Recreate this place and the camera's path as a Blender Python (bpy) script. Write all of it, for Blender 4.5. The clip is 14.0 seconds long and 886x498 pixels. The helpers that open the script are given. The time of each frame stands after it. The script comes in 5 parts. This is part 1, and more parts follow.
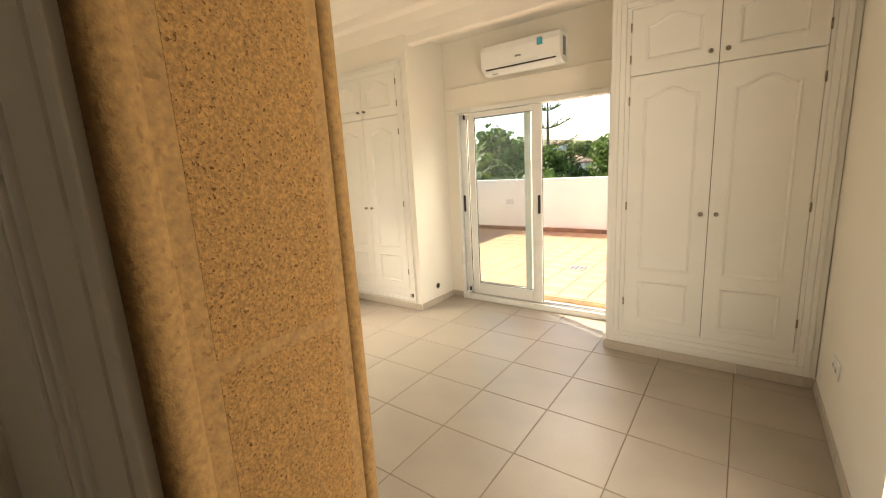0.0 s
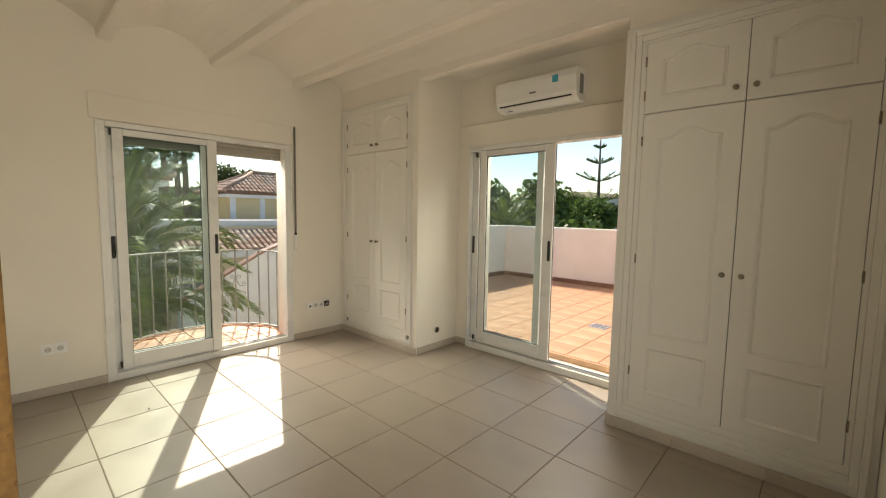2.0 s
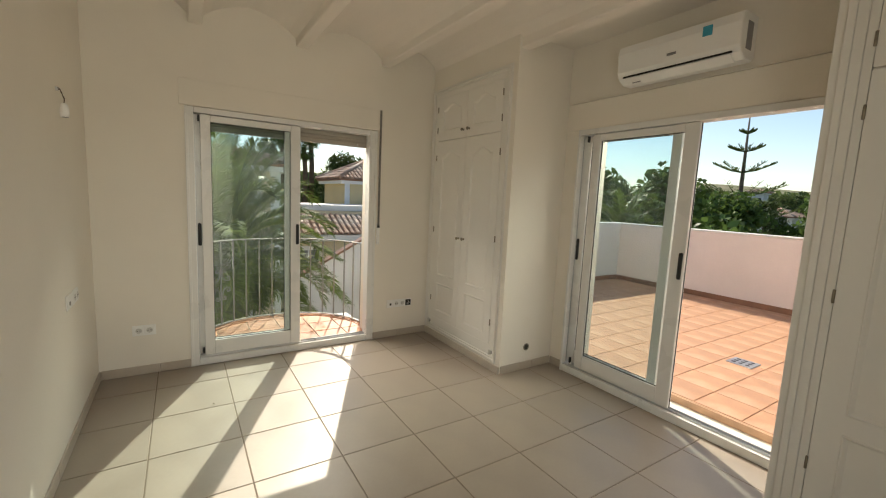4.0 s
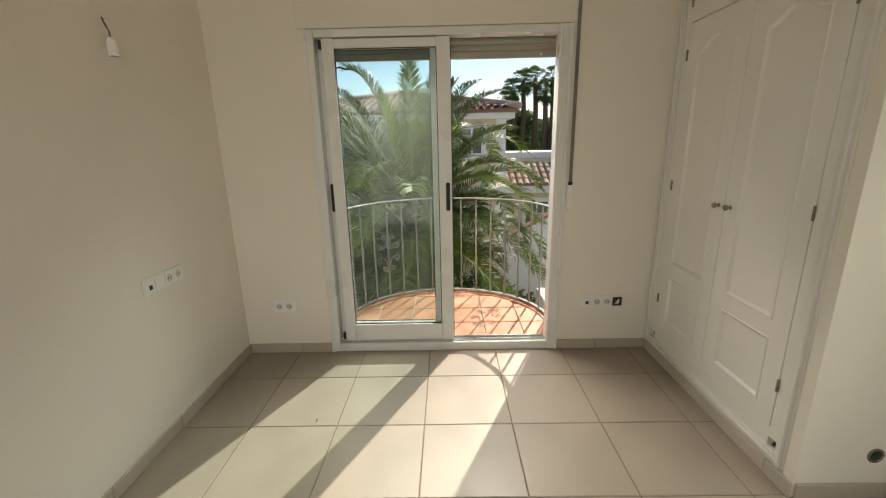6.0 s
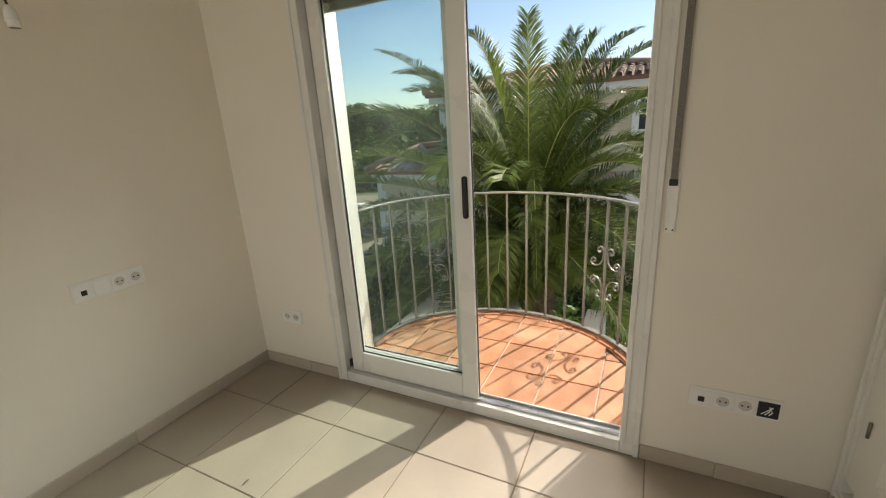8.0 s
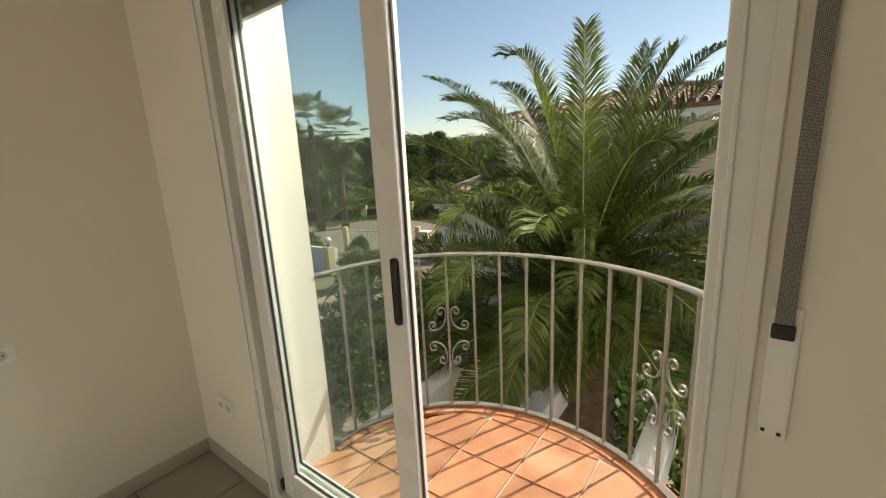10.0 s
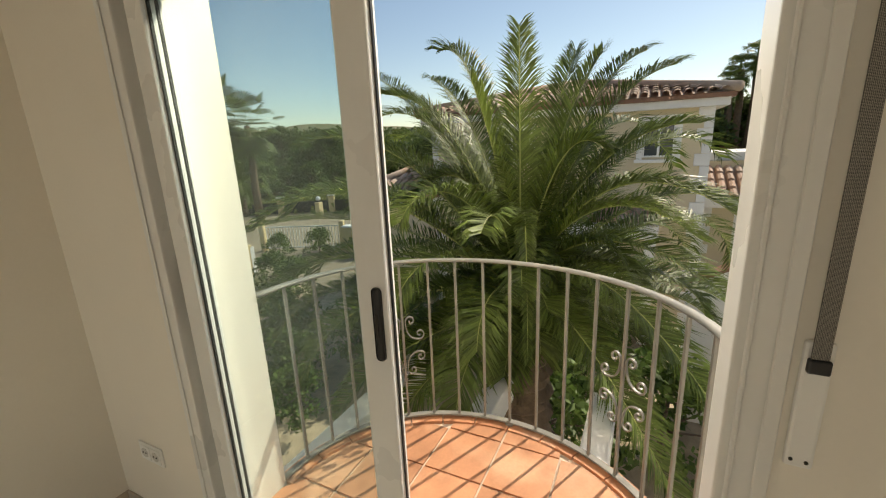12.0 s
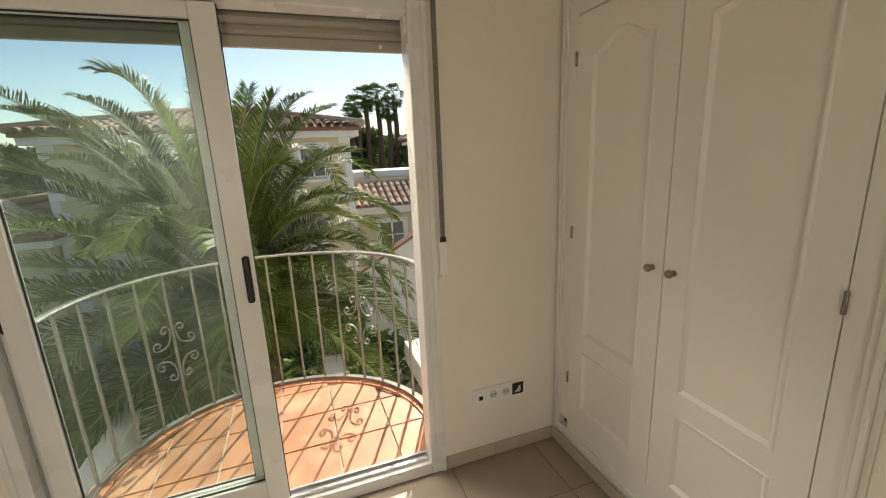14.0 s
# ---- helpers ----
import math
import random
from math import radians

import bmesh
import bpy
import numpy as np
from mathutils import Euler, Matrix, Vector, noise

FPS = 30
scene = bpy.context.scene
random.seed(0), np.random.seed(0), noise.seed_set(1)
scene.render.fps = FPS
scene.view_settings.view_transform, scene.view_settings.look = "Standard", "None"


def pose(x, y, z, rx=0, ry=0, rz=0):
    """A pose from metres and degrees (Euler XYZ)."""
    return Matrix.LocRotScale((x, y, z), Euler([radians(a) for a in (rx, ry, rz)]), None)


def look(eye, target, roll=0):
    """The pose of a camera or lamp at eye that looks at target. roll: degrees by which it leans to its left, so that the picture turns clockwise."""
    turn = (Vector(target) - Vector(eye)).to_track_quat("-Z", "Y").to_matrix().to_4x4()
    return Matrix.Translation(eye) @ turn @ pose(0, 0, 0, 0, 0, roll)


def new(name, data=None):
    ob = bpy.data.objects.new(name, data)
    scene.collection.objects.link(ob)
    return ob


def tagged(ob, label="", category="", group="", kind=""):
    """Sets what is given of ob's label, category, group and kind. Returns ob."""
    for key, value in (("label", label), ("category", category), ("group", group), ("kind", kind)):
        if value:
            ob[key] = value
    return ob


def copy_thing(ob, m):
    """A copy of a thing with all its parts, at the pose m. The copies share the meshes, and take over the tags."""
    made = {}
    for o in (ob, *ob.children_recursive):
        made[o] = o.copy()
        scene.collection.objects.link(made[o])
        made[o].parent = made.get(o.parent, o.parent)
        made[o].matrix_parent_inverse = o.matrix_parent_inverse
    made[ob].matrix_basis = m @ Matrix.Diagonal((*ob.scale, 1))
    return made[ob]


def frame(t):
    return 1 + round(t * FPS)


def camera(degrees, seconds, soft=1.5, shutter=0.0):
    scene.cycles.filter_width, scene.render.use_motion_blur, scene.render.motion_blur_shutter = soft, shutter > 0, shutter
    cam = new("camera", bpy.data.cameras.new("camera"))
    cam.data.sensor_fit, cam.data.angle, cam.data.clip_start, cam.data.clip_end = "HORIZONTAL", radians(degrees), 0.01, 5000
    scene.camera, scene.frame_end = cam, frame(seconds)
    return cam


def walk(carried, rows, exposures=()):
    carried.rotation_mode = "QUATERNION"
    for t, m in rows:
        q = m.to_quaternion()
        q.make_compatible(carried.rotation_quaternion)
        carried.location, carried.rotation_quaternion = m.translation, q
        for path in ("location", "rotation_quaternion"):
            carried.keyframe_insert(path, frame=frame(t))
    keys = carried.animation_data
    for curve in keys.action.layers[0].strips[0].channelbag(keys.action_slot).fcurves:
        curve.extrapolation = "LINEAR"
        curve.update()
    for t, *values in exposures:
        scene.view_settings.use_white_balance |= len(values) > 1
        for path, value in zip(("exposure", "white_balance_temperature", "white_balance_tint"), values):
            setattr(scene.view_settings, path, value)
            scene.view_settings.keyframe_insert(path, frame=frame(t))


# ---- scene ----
cam = camera(94.3, 14.0, soft=1.15)
METRES, EYE, TILT, LEAN, TURN = 6.6, 1.5, 0.0, 0.0, 35.8
EXPOSURES = [(0, 1.8, 8000, 11), (0.5, 1.25, 7850, 10), (1, 1.08, 7600, 9), (2, 0.82, 7450, 8), (4.3, 0.56, 7100, 8), (8.2, 0.49, 6950, 8), (10.3, 0.38, 7550, 9), (13.3, 0.36, 7600, 8), (14, 0.54, 7500, 8)]
PATH = [
    (0, (0.031, 0.082, 1.552), (-1.133, 1.662, 1.164), -3.2),
    (0.5, (0.136, 0.279, 1.543), (-1.222, 1.722, 1.274), -3.4),
    (1, (0.16, 0.408, 1.515), (-1.268, 1.79, 1.288), -2.6),
    (1.5, (0.205, 0.527, 1.482), (-1.202, 1.934, 1.274), -0.5),
    (2, (0.215, 0.592, 1.467), (-1.137, 2.056, 1.292), 1.0),
    (4.3, (-0.315, 1.241, 1.53), (-2.062, 2.17, 1.239), 2.5),
    (4.5, (-0.455, 1.333, 1.524), (-2.25, 2.154, 1.198), 2.2),
    (5, (-0.773, 1.544, 1.506), (-2.659, 2.086, 1.123), 1.1),
    (5.5, (-1.037, 1.837, 1.5), (-2.973, 2.078, 1.059), -0.2),
    (6, (-1.347, 2.018, 1.491), (-3.281, 1.993, 0.984), -1.2),
    (6.5, (-1.626, 2.161, 1.48), (-3.532, 1.91, 0.926), -1.9),
    (7, (-1.868, 2.429, 1.462), (-3.719, 1.945, 0.878), -2.7),
    (7.5, (-2.155, 2.614, 1.438), (-3.936, 1.922, 0.845), -3.4),
    (8, (-2.431, 2.737, 1.436), (-4.146, 1.878, 0.868), -3.3),
    (8.2, (-2.511, 2.79, 1.438), (-4.198, 1.877, 0.874), -3.4),
    (10.5, (-3.485, 2.772, 1.52), (-5.031, 1.574, 1.102), -2.7),
    (11, (-3.539, 2.783, 1.562), (-5.119, 1.634, 1.135), -2.5),
    (11.5, (-3.5, 2.721, 1.565), (-5.153, 1.693, 1.108), -2.3),
    (12, (-3.351, 2.579, 1.546), (-5.087, 1.716, 1.055), -2.4),
    (12.5, (-3.141, 2.498, 1.56), (-4.963, 1.856, 1.043), -2.7),
    (13, (-2.817, 2.443, 1.575), (-4.712, 2.078, 1.051), -2.8),
    (13.5, (-2.586, 2.357, 1.576), (-4.519, 2.367, 1.064), -3.2),
    (14, (-2.39, 2.233, 1.583), (-4.226, 2.879, 1.126), -2.5),
]
walk(cam, [(t, look(eye, target, roll)) for t, eye, target, roll in PATH], EXPOSURES)

# ---- world, sun, exposure ----
SUN_EL, SUN_AZ = 41.4, 25.1
world = bpy.data.worlds.new("sky")
scene.world = world
world.use_nodes = True
wn = world.node_tree.nodes
sky = wn.new("ShaderNodeTexSky")
sky.sky_type, sky.sun_disc = "NISHITA", False
sky.sun_elevation, sky.sun_rotation = radians(SUN_EL), radians(-90 + SUN_AZ)
sky.altitude, sky.air_density, sky.dust_density, sky.ozone_density = 40, 1.0, 0.3, 1.5
wn["Background"].inputs["Strength"].default_value = 0.104
world.node_tree.links.new(sky.outputs["Color"], wn["Background"].inputs["Color"])

sun_dir = Vector((math.cos(radians(SUN_AZ)) * math.cos(radians(SUN_EL)), -math.sin(radians(SUN_AZ)) * math.cos(radians(SUN_EL)), -math.sin(radians(SUN_EL))))
sun = new("sun", bpy.data.lights.new("sun", "SUN"))
sun.data.energy, sun.data.angle, sun.data.color = 4.2, radians(0.5), (1.0, 0.945, 0.87)
sun.matrix_world = Matrix.Translation((-8, 4, 9)) @ sun_dir.to_track_quat("-Z", "Y").to_matrix().to_4x4()


def opening_lamp(name, eye, target, w, h, watts, spread=165):
    """An area lamp at an opening: adds to the sky's light, brightens the room."""
    lamp = new(name, bpy.data.lights.new(name, "AREA"))
    lamp.data.shape, lamp.data.size, lamp.data.size_y = "RECTANGLE", w, h
    lamp.data.energy, lamp.data.color, lamp.data.spread = watts, (1.0, 0.93, 0.84), radians(spread)
    lamp.matrix_world = look(eye, target)


opening_lamp("sky_light_balcony", (-5.0, 2.0, 2.95), (-2.6, 2.0, 1.5), 1.6, 0.7, 66, 105)
opening_lamp("sky_light_terrace", (-1.7, 5.1, 3.05), (-2.6, 0.54, 1.5), 1.6, 0.7, 56, 110)
# Fill light in an assumed, unseen east opening; added to brighten the room.
opening_lamp("sky_light_side_door", (0.66, 1.275, 1.22), (-1.5, 1.275, 1.22), 1.33, 2.42, 14)


# ---- materials ----
def material(name, base, rough=0.6, metal=0.0, vary=0.12, scale=6.0, fine=60.0, bump=0.15, depth=0.002, obj_vary=0.0, island=0.0, spec=0.5, second=None, second_scale=1.5, second_edge=(0.5, 0.7), stretch=(1, 1, 1), coords="Object"):
    """A surface with colour that varies at two scales, a second tone for stains, and fine relief."""
    m = bpy.data.materials.new(name)
    m.use_nodes = True
    n, l = m.node_tree.nodes, m.node_tree.links
    b = n["Principled BSDF"]
    b.inputs["Roughness"].default_value, b.inputs["Metallic"].default_value = rough, metal
    b.inputs["Specular IOR Level"].default_value = spec
    tc, mp = n.new("ShaderNodeTexCoord"), n.new("ShaderNodeMapping")
    mp.inputs["Scale"].default_value = stretch
    l.new(tc.outputs[coords], mp.inputs["Vector"])

    def tex(s, detail=4.0):
        t = n.new("ShaderNodeTexNoise")
        t.inputs["Scale"].default_value, t.inputs["Detail"].default_value = s, detail
        l.new(mp.outputs["Vector"], t.inputs["Vector"])
        return t

    def mixed(kind, fac, a, c):
        x = n.new("ShaderNodeMix")
        x.data_type, x.blend_type = "RGBA", kind
        for slot, value in ((0, fac), (6, a), (7, c)):
            if isinstance(value, (int, float)):
                x.inputs[slot].default_value = value
            elif isinstance(value, tuple):
                x.inputs[slot].default_value = (*value, 1)
            else:
                l.new(value, x.inputs[slot])
        return x.outputs[2]

    def ramp(sock, lo, hi, a=0.0, c=1.0):
        r = n.new("ShaderNodeMapRange")
        r.inputs["From Min"].default_value, r.inputs["From Max"].default_value = lo, hi
        r.inputs["To Min"].default_value, r.inputs["To Max"].default_value = a, c
        l.new(sock, r.inputs["Value"])
        return r.outputs["Result"]

    coarse, grain = tex(scale), tex(fine)
    dark = tuple(c * (1 - vary) for c in base)
    light = tuple(min(1, c * (1 + vary)) for c in base)
    col = mixed("MIX", ramp(coarse.outputs["Fac"], 0.3, 0.7), dark, light)
    if second:
        col = mixed("MIX", ramp(tex(second_scale, 6).outputs["Fac"], *second_edge), col, second)
    col = mixed("MULTIPLY", vary, col, mixed("MIX", ramp(grain.outputs["Fac"], 0.3, 0.7), (0.7, 0.7, 0.7), (1.2, 1.2, 1.2)))
    if obj_vary or island:
        info = n.new("ShaderNodeObjectInfo") if obj_vary else n.new("ShaderNodeNewGeometry")
        hs = n.new("ShaderNodeHueSaturation")
        l.new(ramp(info.outputs["Random" if obj_vary else "Random Per Island"], 0, 1, 1 - (obj_vary or island), 1 + (obj_vary or island)), hs.inputs["Value"])
        l.new(col, hs.inputs["Color"])
        col = hs.outputs["Color"]
    l.new(col, b.inputs["Base Color"])
    l.new(ramp(coarse.outputs["Fac"], 0.3, 0.7, max(0.02, rough - 0.08), min(1, rough + 0.08)), b.inputs["Roughness"])
    if bump:
        bp = n.new("ShaderNodeBump")
        bp.inputs["Strength"].default_value, bp.inputs["Distance"].default_value = bump, depth
        l.new(grain.outputs["Fac"], bp.inputs["Height"])
        l.new(bp.outputs["Normal"], b.inputs["Normal"])
    return m


def glass(name, tint):
    """Thin dusty glass: tinted see-through, with a gloss that grows at a flat angle."""
    m = bpy.data.materials.new(name)
    m.use_nodes = True
    n, l = m.node_tree.nodes, m.node_tree.links
    n.remove(n["Principled BSDF"])
    t, g, f, x = n.new("ShaderNodeBsdfTransparent"), n.new("ShaderNodeBsdfGlossy"), n.new("ShaderNodeLayerWeight"), n.new("ShaderNodeMixShader")
    power, gain = n.new("ShaderNodeMath"), n.new("ShaderNodeMapRange")
    t.inputs["Color"].default_value = (*tint, 1)
    g.inputs["Roughness"].default_value = 0.01
    f.inputs["Blend"].default_value = 0.5
    power.operation = "POWER"
    power.inputs[1].default_value = 5.0
    gain.inputs["To Min"].default_value, gain.inputs["To Max"].default_value = 0.011, 0.9
    l.new(f.outputs["Facing"], power.inputs[0])
    l.new(power.outputs[0], gain.inputs["Value"])
    l.new(gain.outputs[0], x.inputs[0])
    dust, veil, film, spots = n.new("ShaderNodeBsdfTranslucent"), n.new("ShaderNodeMixShader"), n.new("ShaderNodeMapRange"), n.new("ShaderNodeTexNoise")
    dust.inputs["Color"].default_value = (0.80, 0.86, 0.80, 1)
    place = n.new("ShaderNodeTexCoord")
    l.new(place.outputs["Object"], spots.inputs["Vector"])
    spots.inputs["Scale"].default_value, spots.inputs["Detail"].default_value = 2.5, 8.0
    film.inputs["From Min"].default_value, film.inputs["From Max"].default_value = 0.3, 0.75
    film.inputs["To Min"].default_value, film.inputs["To Max"].default_value = 0.002, 0.010
    l.new(spots.outputs["Fac"], film.inputs["Value"])
    l.new(film.outputs[0], veil.inputs[0])
    l.new(t.outputs[0], veil.inputs[1])
    l.new(dust.outputs[0], veil.inputs[2])
    l.new(veil.outputs[0], x.inputs[1])
    l.new(g.outputs[0], x.inputs[2])
    l.new(x.outputs[0], n["Material Output"].inputs["Surface"])
    return m


def leafy(name, base, vary=0.35, through_light=0.35, rough=0.45):
    """Leaves: some light passes through them, each leaf in a tone of its own."""
    m = material(name, base, rough, vary=0.2, scale=3, fine=30, bump=0, island=vary, spec=0.26)
    n, l = m.node_tree.nodes, m.node_tree.links
    b, tr, x = n["Principled BSDF"], n.new("ShaderNodeBsdfTranslucent"), n.new("ShaderNodeMixShader")
    l.new(b.inputs["Base Color"].links[0].from_socket, tr.inputs["Color"])
    x.inputs[0].default_value = through_light
    l.new(b.outputs[0], x.inputs[1])
    l.new(tr.outputs[0], x.inputs[2])
    l.new(x.outputs[0], n["Material Output"].inputs["Surface"])
    return m


WALL = material("wall_paint", (0.83, 0.79, 0.71), 0.75, vary=0.03, scale=1.2, fine=90, bump=0.12, depth=0.003, spec=0.25)
CEIL = material("ceiling_paint", (0.83, 0.785, 0.72), 0.8, vary=0.03, scale=1.0, fine=60, bump=0.15, depth=0.004, spec=0.2)
TILE = material("floor_tile_glaze", (0.335, 0.286, 0.236), 0.38, vary=0.06, scale=3.5, fine=45, bump=0.05, depth=0.001, obj_vary=0.035, second=(0.355, 0.302, 0.244), second_scale=2.2)
GROUT = material("tile_grout", (0.19, 0.15, 0.11), 0.9, vary=0.15, scale=8, fine=150, bump=0.3)
BASE = material("baseboard_tile", (0.50, 0.44, 0.37), 0.4, vary=0.07, scale=4, fine=50, bump=0.05, obj_vary=0.05)
LACQUER = material("white_lacquer", (0.80, 0.785, 0.74), 0.42, vary=0.02, scale=2, fine=40, bump=0.05, depth=0.001)
ALU = material("white_aluminium", (0.78, 0.78, 0.76), 0.3, vary=0.03, scale=3, fine=80, bump=0.03, depth=0.0005)
STEEL = material("bare_aluminium", (0.55, 0.56, 0.57), 0.35, metal=0.9, vary=0.06, scale=12, fine=160, bump=0.05)
GASKET = material("black_rubber", (0.02, 0.02, 0.02), 0.6, vary=0.1, bump=0.05)
TERRACE_JOINT = material("terracotta_mortar", (0.52, 0.33, 0.21), 0.9, vary=0.12, scale=10, fine=120, bump=0.3)
BLACK = material("black_plastic", (0.015, 0.015, 0.016), 0.4, vary=0.15, scale=20, fine=120, bump=0.05)
# Dark fittings; also gaps and hollows, with their shade put into this colour.
DARK = material("dark_fittings_and_recess_shade", (0.03, 0.028, 0.025), 0.8, vary=0.2, scale=10, fine=80, bump=0.1)
KNOB = material("pewter_knob", (0.27, 0.24, 0.19), 0.35, metal=0.85, vary=0.2, scale=40, fine=200, bump=0.1)
PLASTIC = material("white_plastic", (0.87, 0.87, 0.85), 0.35, vary=0.02, scale=5, fine=60, bump=0.02)
STICKER = material("blue_sticker", (0.06, 0.40, 0.55), 0.4, vary=0.08, scale=30, fine=80, bump=0)
GREYPRINT = material("grey_print", (0.25, 0.25, 0.26), 0.5, vary=0.1, bump=0)
GLASS = glass("window_glass", (0.915, 0.952, 0.945))
RAIL = material("railing_paint", (0.22, 0.21, 0.185), 0.45, vary=0.1, scale=8, fine=120, bump=0.1, depth=0.001, spec=0.5)
COTTO = material("terracotta_tile", (0.52, 0.245, 0.13), 0.45, vary=0.18, scale=5, fine=70, bump=0.2, depth=0.002, obj_vary=0.14, second=(0.60, 0.35, 0.215), second_scale=3.5, second_edge=(0.52, 0.72))
COTTO_RIM = material("terracotta_rim", (0.55, 0.24, 0.12), 0.5, vary=0.18, scale=6, fine=70, bump=0.2, second=(0.62, 0.40, 0.28), second_scale=4)
TERRACE = material("terrace_tile", (0.51, 0.275, 0.155), 0.5, vary=0.16, scale=4, fine=60, bump=0.2, obj_vary=0.04, second=(0.60, 0.38, 0.25), second_scale=2.5)
JOINT = material("pale_mortar", (0.62, 0.50, 0.40), 0.9, vary=0.15, scale=10, fine=120, bump=0.3)
SKIRT = material("brown_skirting_tile", (0.25, 0.12, 0.07), 0.5, vary=0.15, scale=6, fine=60, bump=0.15, obj_vary=0.1)
STONE = material("sandstone", (0.198, 0.107, 0.037), 0.85, vary=0.34, scale=190, fine=210, bump=0.6, depth=0.004, second=(0.060, 0.026, 0.008), second_scale=210, second_edge=(0.61, 0.66), spec=0.15)
STONE_TRIM = material("worn_sandstone_moulding", (0.202, 0.114, 0.042), 0.8, vary=0.2, scale=90, fine=120, bump=0.5, depth=0.003, second=(0.145, 0.076, 0.027), second_scale=75, second_edge=(0.60, 0.68), spec=0.2)
RENDER_WHITE = material("white_masonry_paint", (0.76, 0.75, 0.73), 0.8, vary=0.05, scale=1.5, fine=50, bump=0.3, depth=0.004, second=(0.66, 0.63, 0.58), second_scale=1.2, second_edge=(0.6, 0.8))
# White paint; the pink bounced from the terrace tiles is put into the colour.
RENDER_BOUNCE = material("white_masonry_pink_bounce", (0.80, 0.70, 0.66), 0.8, vary=0.05, scale=1.5, fine=50, bump=0.3, depth=0.004, second=(0.76, 0.66, 0.61), second_scale=1.2, second_edge=(0.6, 0.8))
RENDER_BEIGE = material("beige_masonry_paint", (0.62, 0.53, 0.37), 0.85, vary=0.06, scale=0.8, fine=30, bump=0.3, depth=0.004)
RENDER_YELLOW = material("yellow_masonry_paint", (0.68, 0.54, 0.31), 0.85, vary=0.06, scale=0.8, fine=30, bump=0.3, depth=0.004)
ROOF = material("clay_roof_tile", (0.42, 0.27, 0.19), 0.8, vary=0.2, scale=3, fine=40, bump=0.3, island=0.25, second=(0.52, 0.43, 0.35), second_scale=1.0, second_edge=(0.48, 0.68))
FROND = leafy("palm_leaflet", (0.110, 0.152, 0.034), 0.45, 0.28, 0.46)
FROND_YELLOW = leafy("young_palm_leaflet", (0.18, 0.235, 0.05), 0.25, 0.4, 0.45)
RACHIS = material("palm_rib", (0.30, 0.33, 0.10), 0.5, vary=0.15, scale=6, fine=60, bump=0.1)
BARK = material("palm_bark", (0.16, 0.11, 0.07), 0.9, vary=0.3, scale=9, fine=60, bump=0.8, depth=0.02)
PINE = leafy("pine_foliage", (0.10, 0.135, 0.045), 0.4, 0.3, 0.7)
BROADLEAF = leafy("shrub_foliage", (0.105, 0.165, 0.04), 0.4, 0.3, 0.5)
WOODBARK = material("tree_bark", (0.15, 0.11, 0.08), 0.95, vary=0.3, scale=5, fine=40, bump=0.8, depth=0.02)
GROUND = material("dry_garden_ground", (0.20, 0.185, 0.095), 0.95, vary=0.2, scale=0.6, fine=8, bump=0.5, depth=0.02, second=(0.11, 0.13, 0.045), second_scale=0.15, second_edge=(0.45, 0.6))
GRAVEL = material("gravel_paving", (0.43, 0.34, 0.23), 0.9, vary=0.25, scale=4, fine=40, bump=0.6, depth=0.01)
ROAD = material("concrete_road", (0.27, 0.225, 0.155), 0.9, vary=0.12, scale=0.8, fine=30, bump=0.3)
GRASS = leafy("dry_grass", (0.24, 0.26, 0.08), 0.3, 0.3, 0.7)
IRON = material("black_iron", (0.03, 0.03, 0.03), 0.5, metal=0.3, vary=0.2, bump=0.1)
SHADEGLASS = material("dark_window_glass", (0.05, 0.06, 0.07), 0.08, vary=0.1, bump=0, spec=0.6)
SLAT = material("shutter_slat_paint", (0.36, 0.335, 0.285), 0.5, vary=0.06, scale=6, fine=60, bump=0.05)
WELL = material("pale_grey_plastic", (0.62, 0.61, 0.58), 0.4, vary=0.04, bump=0.02)
OPAL = material("opal_globe", (0.8, 0.8, 0.78), 0.25, vary=0.02, bump=0)
CLOTH_STRAP = material("grey_strap_weave", (0.22, 0.21, 0.19), 0.9, vary=0.3, scale=220, fine=400, bump=0.6, depth=0.001)
_n, _l = CLOTH_STRAP.node_tree.nodes, CLOTH_STRAP.node_tree.links
_chk, _tc, _mp = _n.new("ShaderNodeTexChecker"), _n.new("ShaderNodeTexCoord"), _n.new("ShaderNodeMapping")
_mp.inputs["Rotation"].default_value, _mp.inputs["Location"].default_value = (radians(45), 0, 0), (0.5, 0, 0)
_mp.inputs["Scale"].default_value = (0.001, 1, 1)
_chk.inputs["Scale"].default_value = 800
_chk.inputs["Color1"].default_value, _chk.inputs["Color2"].default_value = (0.06, 0.06, 0.055, 1), (0.34, 0.32, 0.29, 1)
_l.new(_tc.outputs["Object"], _mp.inputs["Vector"])
_l.new(_mp.outputs["Vector"], _chk.inputs["Vector"])
_l.new(_chk.outputs["Color"], _n["Principled BSDF"].inputs["Base Color"])


# ---- helpers ----
def block(bm, x0, x1, y0, y1, z0, z1):
    """A box between two corners."""
    v = [bm.verts.new((x, y, z)) for x in (x0, x1) for y in (y0, y1) for z in (z0, z1)]
    for f in ((0, 1, 3, 2), (4, 6, 7, 5), (0, 4, 5, 1), (2, 3, 7, 6), (0, 2, 6, 4), (1, 5, 7, 3)):
        bm.faces.new([v[i] for i in f])
    return bm


def soft_block(x0, x1, y0, y1, z0, z1, r=0.003, seg=2):
    """A box with rounded edges."""
    bm = block(bmesh.new(), x0, x1, y0, y1, z0, z1)
    bmesh.ops.bevel(bm, geom=bm.edges[:], offset=r, segments=seg, affect="EDGES", profile=0.5)
    return bm


